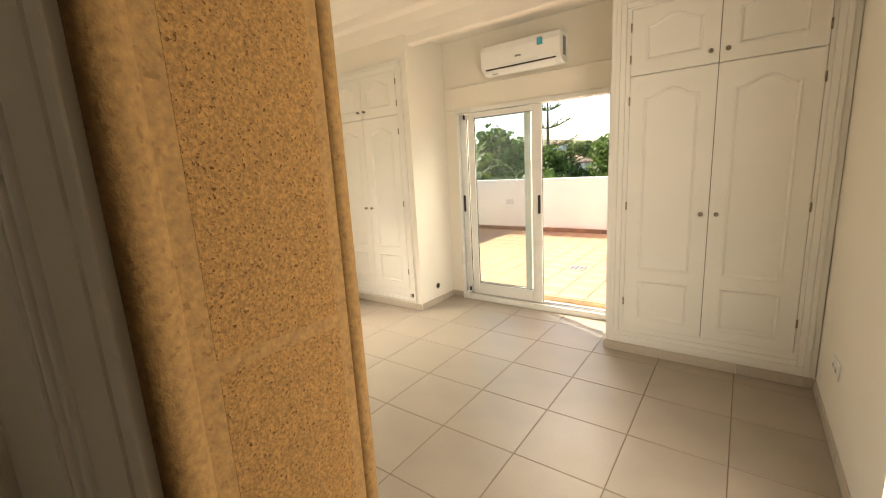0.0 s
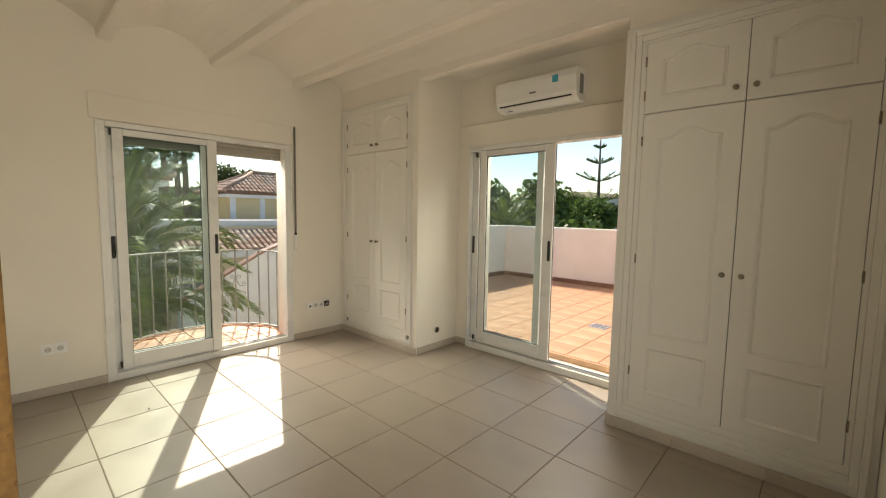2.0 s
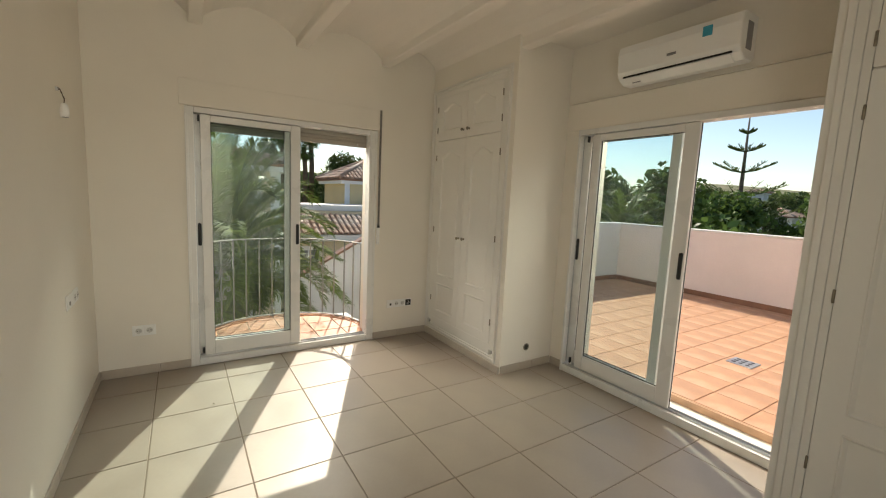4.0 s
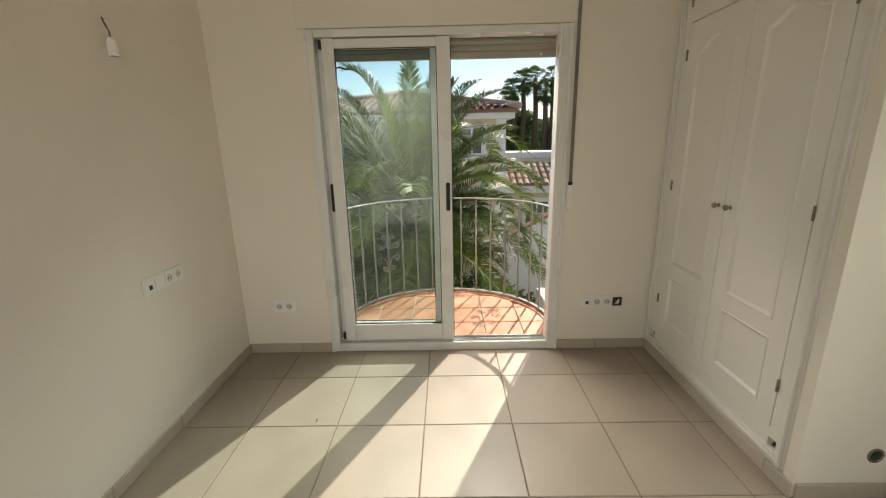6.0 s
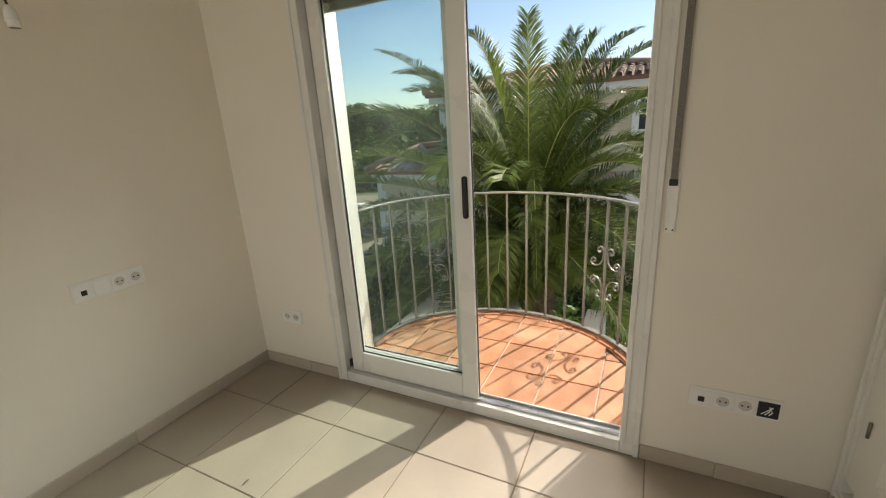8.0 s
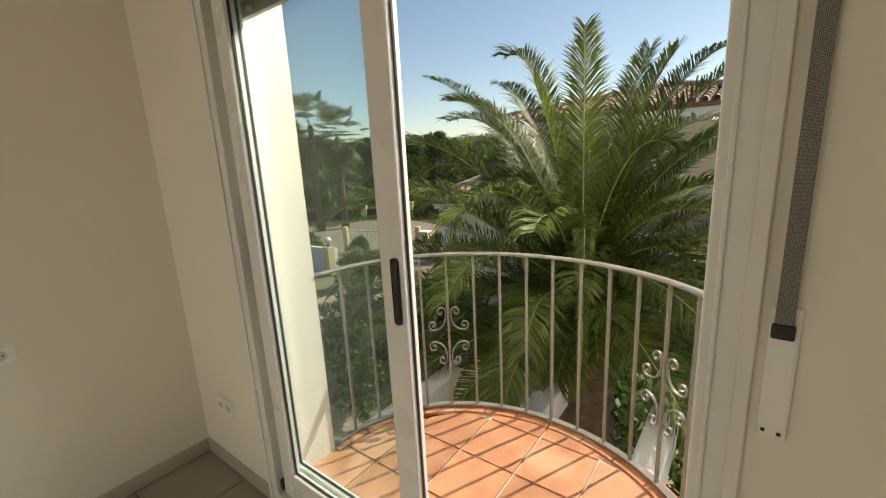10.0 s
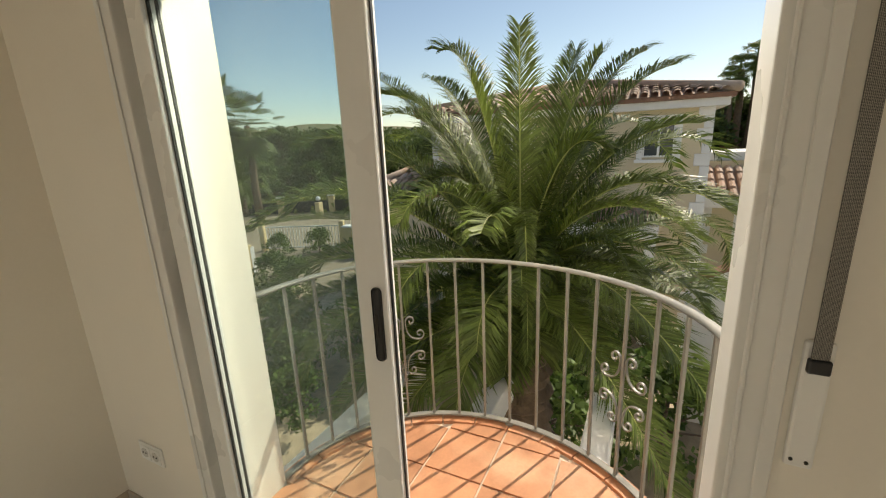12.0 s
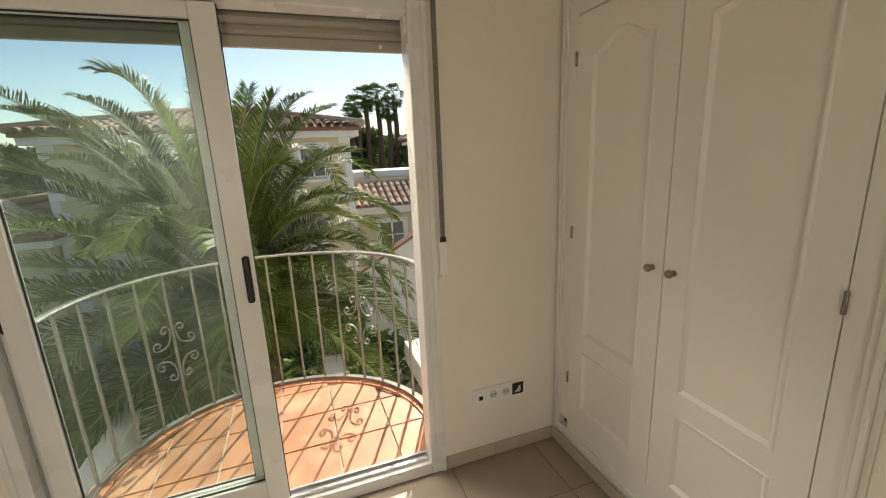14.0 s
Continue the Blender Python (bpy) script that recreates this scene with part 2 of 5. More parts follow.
def sweep(bm, path, profile, closed=False, normal=None, up=Vector((0, 0, 1))):
    """Carries a closed profile of (side, up) pairs along a path."""
    rings = []
    count = len(path)
    for i, p in enumerate(path):
        a = path[(i - 1) % count] if closed or i else p
        c = path[(i + 1) % count] if closed or i < count - 1 else p
        d = (Vector(c) - Vector(a)).normalized()
        side = d.cross(up)
        side = side.normalized() if side.length > 1e-5 else Vector((1, 0, 0))
        top = side.cross(d).normalized()
        rings.append([bm.verts.new(Vector(p) + side * s + top * t) for s, t in profile])
    m = len(profile)
    for i in range(count if closed else count - 1):
        r0, r1 = rings[i], rings[(i + 1) % count]
        for j in range(m):
            bm.faces.new((r0[j], r0[(j + 1) % m], r1[(j + 1) % m], r1[j]))
    if not closed:
        bm.faces.new(rings[0][::-1])
        bm.faces.new(rings[-1])
    return bm


def circle(r, n=8, squash=1.0):
    return [(r * math.cos(2 * math.pi * i / n), squash * r * math.sin(2 * math.pi * i / n)) for i in range(n)]


def lathe(bm, profile, n=16, m=Matrix()):
    """Turns (radius, height) pairs about the z axis, then sets them by m."""
    rings = [[bm.verts.new(m @ Vector((r * math.cos(2 * math.pi * i / n), r * math.sin(2 * math.pi * i / n), h))) for i in range(n)] for r, h in profile]
    for a, c in zip(rings, rings[1:]):
        for i in range(n):
            bm.faces.new((a[i], a[(i + 1) % n], c[(i + 1) % n], c[i]))
    bm.faces.new(rings[0][::-1])
    bm.faces.new(rings[-1])
    return bm


def mesh_of(name, bm, mat, smooth=False):
    bmesh.ops.recalc_face_normals(bm, faces=bm.faces[:])
    me = bpy.data.meshes.new(name)
    bm.to_mesh(me)
    bm.free()
    me.materials.append(mat)
    if smooth:
        for p in me.polygons:
            p.use_smooth = True
    return me


def part(name, bm, mat, parent=None, label="", smooth=False):
    """One mesh object, under a thing or a part."""
    ob = new(name, bm if isinstance(bm, bpy.types.Mesh) else mesh_of(name, bm, mat, smooth))
    if parent:
        ob.parent = parent
    return tagged(ob, label)


def thing(name, label, category, m=Matrix(), group="", kind=""):
    """An Empty that holds the parts of a thing."""
    ob = new(name)
    ob.empty_display_size = 0.1
    ob.matrix_world = m
    return tagged(ob, label, category, group, kind)


def solid(name, bm, mat, label, category, kind="structure", group="", smooth=False):
    return tagged(part(name, bm, mat, None, "", smooth), label, category, group, kind)


# ---- the plan ----
W_IN, W_OUT = -4.10, -4.45      # wall with the balcony door
N_IN, N_OUT = 4.08, 4.43        # wall with the terrace door
S_IN, S_OUT = 0.54, 0.22        # wall between bedroom and hall
E_IN = 0.50
FRONT = 3.45                    # fronts of both built-in cupboards
NICHE_X, ROBE_X = -2.78, -0.81
TOP = 3.12
B0, B1 = 1.155, 2.795           # balcony door opening, along y
T0, T1 = -2.607, -0.905         # terrace door opening, along x
HEAD = 2.165
OPEN_X = -0.55                  # stone jamb of the hall opening
HALL_Y = -2.6
GROUND_Z = -3.1

# ---- walls ----
bm = bmesh.new()
block(bm, W_OUT, W_IN, S_OUT, B0, -0.3, TOP)
block(bm, W_OUT, W_IN, B1, N_OUT, -0.3, TOP)
block(bm, W_OUT, W_IN, B0, B1, HEAD + 0.1, TOP)
block(bm, W_OUT, W_IN, B0, B1, -0.3, -0.01)
solid("wall_west", bm, WALL, "warm white plastered wall around the balcony door", "wall")
bm = bmesh.new()
block(bm, W_IN, T0, N_IN, N_OUT, -0.3, TOP)
block(bm, T1, 2.2, N_IN, N_OUT, -0.3, TOP)
block(bm, T0, T1, N_IN, N_OUT, HEAD + 0.1, TOP)
block(bm, T0, T1, N_IN, N_OUT, -0.3, -0.01)
solid("wall_north", bm, WALL, "warm white plastered wall around the terrace door", "wall")
bm = bmesh.new()
block(bm, W_IN, OPEN_X - 0.10, S_OUT, S_IN, -0.3, TOP)
block(bm, OPEN_X - 0.10, E_IN, S_OUT, S_IN, 2.42, TOP)
solid("wall_south", bm, WALL, "warm white plastered wall with bare lamp wires", "wall")
# the opening at y 0.60 to 1.95 is unseen, added for the fill lamp
bm = bmesh.new()
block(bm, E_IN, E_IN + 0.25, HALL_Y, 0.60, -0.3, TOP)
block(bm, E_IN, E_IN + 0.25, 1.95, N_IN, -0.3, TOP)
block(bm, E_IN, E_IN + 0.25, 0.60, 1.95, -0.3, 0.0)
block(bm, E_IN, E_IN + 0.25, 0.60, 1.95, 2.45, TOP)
solid("wall_east", bm, WALL, "warm white plastered wall beside the wardrobe", "wall")
bm = bmesh.new()
block(bm, -2.6, -2.4, HALL_Y, S_OUT, -0.3, TOP)
block(bm, -2.6, E_IN, HALL_Y - 0.2, HALL_Y, -0.3, TOP)
solid("wall_hall", bm, WALL, "plain white hall walls", "wall")
# cupboard masonry: the side of the corner closet and the wall above each cupboard
bm = bmesh.new()
block(bm, NICHE_X - 0.055, NICHE_X, FRONT, N_IN, -0.1, 2.9)
block(bm, W_IN, NICHE_X - 0.055, FRONT, FRONT + 0.12, 2.64, 2.9)
solid("wall_closet", bm, WALL, "white plastered closet side wall in the corner", "wall")
bm = bmesh.new()
block(bm, ROBE_X, ROBE_X + 0.04, FRONT + 0.02, N_IN, 0.06, 2.9)
block(bm, ROBE_X + 0.04, E_IN, FRONT + 0.02, FRONT + 0.12, 2.66, 2.9)
solid("wall_wardrobe", bm, WALL, "white plastered wardrobe side and top wall", "wall")

# ---- ceiling: white beams with shallow vaults between them ----
bm = bmesh.new()
beams = [0.42, 1.24, 2.06, 2.88]
prof = []
for i, yb in enumerate(beams):
    prof += [(yb - 0.055, 2.865), (yb - 0.05, 2.805), (yb - 0.04, 2.797), (yb + 0.04, 2.797), (yb + 0.05, 2.805), (yb + 0.055, 2.865)]
    nxt = beams[i + 1] if i < 3 else 3.52
    a, c = yb + 0.055, nxt - 0.055
    for k in range(1, 12):
        u = k / 12
        prof.append((a + (c - a) * u, 2.865 + 0.15 * math.sin(math.pi * u) ** 0.8))
yb = 3.52
prof += [(yb - 0.055, 2.84), (yb - 0.05, 2.772), (yb - 0.04, 2.764), (yb + 0.04, 2.764), (yb + 0.05, 2.772), (yb + 0.055, 2.88), (N_IN + 0.02, 2.88)]
rows = [[bm.verts.new((x, y, z)) for y, z in prof + [(N_IN + 0.02, 3.16), (prof[0][0], 3.16)]] for x in (W_IN - 0.02, E_IN + 0.02)]
k = len(rows[0])
for i in range(k):
    bm.faces.new((rows[0][i], rows[0][(i + 1) % k], rows[1][(i + 1) % k], rows[1][i]))
bm.faces.new(rows[0])
bm.faces.new(rows[1][::-1])
solid("ceiling", bm, CEIL, "white ceiling with beams and shallow plaster vaults", "ceiling")
solid("ceiling_hall", block(bmesh.new(), -2.6, E_IN, HALL_Y, S_OUT + 0.05, 2.75, 2.9), CEIL, "plain white hall ceiling", "ceiling")
bm = bmesh.new()
block(bm, -4.9, 2.6, -3.2, 4.9, 3.165, 3.4)
solid("roof_slab", bm, RENDER_WHITE, "flat white roof slab over the room", "roof")

# ---- slabs under the floors ----
floor = solid("floor", block(block(bmesh.new(), W_IN, E_IN, S_OUT, N_IN, -0.3, -0.003), -2.4, E_IN, HALL_Y, S_OUT - 0.0005, -0.3, -0.003), GROUT, "beige square floor tiles with brown grout lines", "floor")
terrace_floor = solid("terrace_floor", block(bmesh.new(), -5.5, 4.0, N_OUT - 0.02, 9.0, -0.3, 0.046), TERRACE_JOINT, "sunlit terracotta terrace tiles", "terrace")
solid("house_base", block(bmesh.new(), W_OUT + 0.01, 4.0, -3.2, N_OUT - 0.03, GROUND_Z, -0.31), RENDER_WHITE, "white rendered lower storey of the house", "house wall")
solid("terrace_base", block(bmesh.new(), -5.45, 4.0, N_OUT - 0.02, 8.9, GROUND_Z, -0.31), RENDER_WHITE, "white rendered wall under the terrace", "house wall")

# ---- stone jamb of the hall opening ----
jamb = thing("stone_jamb", "porous golden sandstone door jamb with rounded moulding", "door jamb", kind="structure")
for a, c in ((0.0, 0.245), (0.267, 0.765), (0.787, 1.285), (1.307, 1.815), (1.837, 2.42)):
    bm = soft_block(OPEN_X - 0.1, OPEN_X + 0.0100, 0.318, 0.530, a, c, 0.0008, 1)
    part("stone_block", bm, STONE, jamb)
bm = bmesh.new()
block(bm, OPEN_X - 0.1, OPEN_X + 0.0095, 0.285, 0.552, 0, 2.42)
part("mortar_core", bm, STONE_TRIM, jamb)
bm = sweep(bmesh.new(), [(OPEN_X - 0.011, 0.266, 0.0), (OPEN_X - 0.011, 0.266, 1.2), (OPEN_X - 0.011, 0.266, 2.42)], circle(0.031, 20), up=Vector((0, 1, 0)))
part("round_moulding", bm, STONE_TRIM, jamb, "worn round stone bead", True)
part("plaster_edge", soft_block(OPEN_X - 0.1, OPEN_X - 0.04, 0.224, 0.245, 0, 2.42, 0.004, 2), WALL, jamb, "painted plaster edge beside the bead")
bm = sweep(bmesh.new(), [(OPEN_X - 0.008, 0.572, 0.0), (OPEN_X - 0.008, 0.572, 1.2), (OPEN_X - 0.008, 0.572, 2.42)], circle(0.02, 14), up=Vector((0, 1, 0)))
part("edge_moulding", bm, STONE_TRIM, jamb, "worn rounded outer edge of the jamb", True)
lintel = thing("stone_lintel", "golden sandstone lintel over the hall opening", "lintel", kind="structure")
part("lintel_block", soft_block(OPEN_X + 0.02, E_IN - 0.002, 0.215, 0.575, 2.425, 2.62, 0.01, 2), STONE, lintel)
# hall door casing beside the opening
casing = thing("door_casing", "white moulded hall door casing", "door casing", kind="structure")
for x0, x1, d in ((-1.02, -0.93, 0.030), (-0.93, -0.90, 0.022), (-0.90, -0.86, 0.012)):
    part("casing_moulding", soft_block(x0, x1 - 0.001, S_OUT - d, S_OUT + 0.01, 0.0, 2.1, 0.006, 2), LACQUER, casing)

# ---- baseboards: beige tile strips ----
base_mesh = {}


def skirting(name, x0, y0, x1, y1, nx, ny, step=0.477, h=0.072, mat=BASE, z=0.0, start=0.0, label="beige ceramic tile baseboard"):
    """A run of low tiles along a wall; (nx, ny) points into the room."""
    run = thing(name, label, "baseboard", kind="structure")
    length = math.hypot(x1 - x0, y1 - y0)
    dx, dy = (x1 - x0) / length, (y1 - y0) / length
    s = -start
    while s < length - 1e-6:
        a, c = max(s, 0), min(s + step, length)
        s += step
        if c - a < 0.01:
            continue
        key = (name, round(c - a, 3), h)
        if key not in base_mesh:
            base_mesh[key] = mesh_of("skirting_tile", soft_block(0.001, c - a - 0.001, 0, 0.011, 0, h, 0.003, 1), mat)
        ob = new("skirting_tile", base_mesh[key])
        ob.parent = run
        # local y points into the room
        ob.matrix_local = Matrix(((dx, nx, 0, x0 + dx * a), (dy, ny, 0, y0 + dy * a), (0, 0, 1, z), (0, 0, 0, 1)))
    return run


skirting("baseboard", W_IN, S_IN, OPEN_X - 0.1, S_IN, 0, 1, start=0.12)
skirting("baseboard", W_IN, S_IN + 0.012, W_IN, B0 - 0.006, 1, 0, start=0.1)
skirting("baseboard", W_IN, B1 + 0.006, W_IN, FRONT - 0.016, 1, 0, start=0.2)
skirting("baseboard", W_IN, FRONT - 0.004, NICHE_X + 0.006, FRONT - 0.004, 0, -1, start=0.25, h=0.07)
skirting("baseboard", NICHE_X, FRONT + 0.008, NICHE_X, N_IN - 0.012, 1, 0, start=0.1)
skirting("baseboard", NICHE_X + 0.012, N_IN, T0 - 0.006, N_IN, 0, -1)
skirting("baseboard", T1 + 0.006, N_IN, ROBE_X - 0.03, N_IN, 0, -1)
skirting("baseboard", ROBE_X - 0.018, FRONT - 0.004, E_IN - 0.012, FRONT - 0.004, 0, -1, start=0.05, h=0.075)
skirting("baseboard", ROBE_X - 0.006, FRONT + 0.008, ROBE_X - 0.006, N_IN - 0.012, -1, 0, h=0.075)
skirting("baseboard", E_IN, 1.955, E_IN, FRONT - 0.016, -1, 0, start=0.3)
skirting("baseboard", E_IN, HALL_Y, E_IN, 0.595, -1, 0, start=0.3)


# ---- sliding doors ----
def sliding_door(name, label, m, w, first, second, jamb_w):
    """A two-leaf aluminium sliding door, both leaves pushed to one side; x along the wall, y outwards, z up."""
    door = thing(name, label, "sliding door", m, kind="structure")
    h = HEAD
    for nm, b in (("jamb", (0.0, jamb_w, -0.008, 0.10, 0.0, h)), ("jamb", (w - 0.075, w, -0.008, 0.10, 0.0, h)), ("head", (jamb_w + 0.001, w - 0.076, -0.006, 0.10, h - 0.045, h)), ("threshold", (jamb_w + 0.001, w - 0.076, -0.006, 0.10, 0.0, 0.062))):
        part(nm, soft_block(*b, 0.004, 2), ALU, door)
    # raised outer lips and running tracks
    for nm, b in (("frame_lip", (0.0, 0.022, -0.014, -0.009, 0.0, h)), ("frame_lip", (w - 0.022, w, -0.014, -0.009, 0.0, h)), ("frame_lip", (w - 0.060, w - 0.052, -0.014, -0.009, 0.06, h - 0.02))):
        part(nm, soft_block(*b, 0.002, 1), ALU, door)
    for y in (0.022, 0.067):
        part("track", soft_block(0.065, w - 0.08, y, y + 0.006, 0.0625, 0.078, 0.001, 1), STEEL, door, "bare metal running track")
    part("drain_groove", soft_block(0.065, w - 0.08, 0.032, 0.062, 0.0625, 0.064, 0.0005, 1), STEEL, door)

    def leaf(u0, u1, sw, y0, y1, side):
        sash = part("sash", soft_block(u0, u0 + 0.075, y0, y1, 0.082, h - 0.05, 0.005, 2), ALU, door, "white sliding sash stile")
        part("stile", soft_block(u1 - sw, u1, y0, y1, 0.082, h - 0.05, 0.005, 2), ALU, sash)
        part("bottom_rail", soft_block(u0 + 0.0755, u1 - sw - 0.0005, y0 + 0.002, y1 - 0.002, 0.083, 0.205, 0.005, 2), ALU, sash)
        part("top_rail", soft_block(u0 + 0.0755, u1 - sw - 0.0005, y0 + 0.002, y1 - 0.002, h - 0.105, h - 0.052, 0.005, 2), ALU, sash)
        part("pane", block(bmesh.new(), u0 + 0.07, u1 - sw + 0.005, (y0 + y1) / 2 - 0.003, (y0 + y1) / 2 + 0.003, 0.2, h - 0.1), GLASS, sash, "clear glass pane")
        gas = bmesh.new()
        for a in ((u0 + 0.0756, u0 + 0.0796, 0.2055, h - 0.1055), (u1 - sw - 0.0046, u1 - sw - 0.0006, 0.2055, h - 0.1055)):
            block(gas, a[0], a[1], (y0 + y1) / 2 - 0.0045, (y0 + y1) / 2 + 0.0045, a[2], a[3])
        for a in ((0.2056, 0.2096), (h - 0.1096, h - 0.1056)):
            block(gas, u0 + 0.0797, u1 - sw - 0.0047, (y0 + y1) / 2 - 0.0045, (y0 + y1) / 2 + 0.0045, a[0], a[1])
        part("gasket", gas, GASKET, sash, "black rubber glazing gasket")
        u = u1 - 0.027 if side > 0 else u0 + 0.022
        grip = soft_block(u - 0.013, u + 0.013, y0 - 0.010, y0 + 0.002, 1.035, 1.225, 0.0095, 3)
        part("handle", grip, BLACK, sash, "black recessed pull handle")
        part("latch", soft_block(u - 0.004, u + 0.004, y0 - 0.0135, y0 - 0.0105, 1.10, 1.16, 0.001, 1), DARK, sash)
        return sash

    leaf(*first, 0.006, 0.046, 1)
    leaf(*second, 0.056, 0.094, -1)
    part("brush_seal", soft_block(first[1] + 0.0005, first[1] + 0.004, 0.022, 0.031, 0.085, h - 0.052, 0.001, 1), BLACK, door, "black brush seal on the leaf edge")
    part("side_track", soft_block(jamb_w + 0.0005, jamb_w + 0.007, 0.048, 0.054, 0.08, h - 0.05, 0.001, 1), STEEL, door, "bare metal side track")
    for z in (0.10, h - 0.11):
        part("bumper", soft_block(0.088, 0.104, -0.004, 0.02, z, z + 0.05, 0.003, 1), BLACK, door, "black rubber bumper")
    return door


sliding_door("door_1", "white aluminium sliding balcony door, one half open", pose(W_IN, B0 - 0.004, 0.0, 0, 0, 90), B1 - B0 + 0.008, (0.105, 0.90, 0.085), (0.066, 0.862, 0.09), 0.062)
sliding_door("door_2", "white aluminium sliding terrace door, one half open", pose(T0 - 0.004, N_IN - 0.03, 0.0), T1 - T0 + 0.008, (0.142, 0.993, 0.10), (0.013, 0.855, 0.07), 0.0115)


def shutter(m, w, drop, label):
    """A rolled-up slatted blind that hangs a little below the lintel outside the door."""
    sh = thing("roller_shutter", label, "roller shutter", m)
    n = 5
    for i in range(n):
        z = drop + 0.040 + i * 0.044
        bm = bmesh.new()
        pr = [(0.0, 0.0), (0.006, 0.008), (0.009, 0.022), (0.006, 0.038), (-0.001, 0.047), (-0.004, 0.022)]
        a = [bm.verts.new((0.012, 0.13 - p, z + q)) for p, q in pr]
        c = [bm.verts.new((w - 0.012, 0.13 - p, z + q)) for p, q in pr]
        for j in range(6):
            bm.faces.new((a[j], a[(j + 1) % 6], c[(j + 1) % 6], c[j]))
        bm.faces.new(a[::-1])
        bm.faces.new(c)
        part("slat", bm, SLAT, sh, smooth=False)
    part("bottom_bar", soft_block(0.012, w - 0.012, 0.118, 0.138, drop, drop + 0.042, 0.004, 2), SLAT, sh, "pale end bar")
    for x in (0.16, w - 0.16):
        part("stopper", lathe(bmesh.new(), [(0.006, 0), (0.009, 0.004), (0.009, 0.014), (0.005, 0.018)], 10, pose(x, 0.118, drop + 0.02, 90)), STEEL, sh)
    return sh


shutter(pose(W_IN, B0, 0, 0, 0, 90), B1 - B0, 2.0, "pale rolled-up slatted shutter above the balcony door")
shutter(pose(T0, N_IN, 0), T1 - T0, 2.15, "pale rolled-up slatted shutter above the terrace door")
# flush shutter boxes over the doors
solid("shutter_box", soft_block(W_IN - 0.02, W_IN + 0.010, 1.115, 2.825, HEAD + 0.004, 2.375, 0.006, 2), WALL, "white shutter box cover above the balcony door", "shutter box")
bx = thing("shutter_box", "white shutter box cover above the terrace door", "shutter box", kind="structure")
part("cover", soft_block(-2.745, ROBE_X - 0.002, N_IN - 0.02, N_IN + 0.02, HEAD + 0.002, 2.395, 0.005, 2), WALL, bx)
part("cover_edge", soft_block(-2.745, ROBE_X - 0.002, N_IN - 0.024, N_IN + 0.01, 2.397, 2.405, 0.002, 1), WALL, bx)

# strap of the balcony shutter
st = thing("shutter_strap", "grey woven shutter strap in a white wall guide", "shutter strap", pose(W_IN, 2.828, 0))
part("strap", soft_block(0.022, 0.025, -0.011, 0.011, 1.215, 2.37, 0.001, 1), CLOTH_STRAP, st, "grey woven strap")
part("strap_end", soft_block(0.019, 0.030, -0.014, 0.014, 1.195, 1.218, 0.003, 2), BLACK, st, "black strap clip")
part("winder_plate", soft_block(0.0, 0.012, -0.016, 0.022, 1.02, 1.24, 0.005, 2), PLASTIC, st, "white plastic winder plate")
for y, z in ((-0.008, 1.035), (0.012, 1.033)):
    part("screw", lathe(bmesh.new(), [(0.003, 0), (0.003, 0.002), (0.0015, 0.003)], 8, pose(0.012, y, z, 0, 90)), DARK, st)

# ---- balcony ----
BZ, BCX, BCY, BA, BB = 0.03, W_OUT, 2.0, 0.90, 0.84


def arc(k, a=BA, b=BB):
    """A point of the balcony's rounded edge; k from 0 to 1."""
    th = math.pi * k
    return BCX - b * math.sin(th) ** 0.92, BCY - a * math.cos(th)


bm = bmesh.new()
pts = [arc(i / 40) for i in range(41)]
top = [bm.verts.new((x, y, BZ - 0.012)) for x, y in pts]
low = [bm.verts.new((x, y, -0.28)) for x, y in pts]
bm.faces.new(top)
bm.faces.new(low[::-1])
for i in range(41):
    j = (i + 1) % 41
    bm.faces.new((top[i], low[i], low[j], top[j]))
balcony = solid("balcony_floor", bm, JOINT, "rounded terracotta tiled balcony floor", "balcony")
bm = bmesh.new()
block(bm, W_OUT, W_IN - 0.098, B0 + 0.002, B1 - 0.002, -0.009, BZ - 0.012)
part("sill_bed", bm, JOINT, balcony)


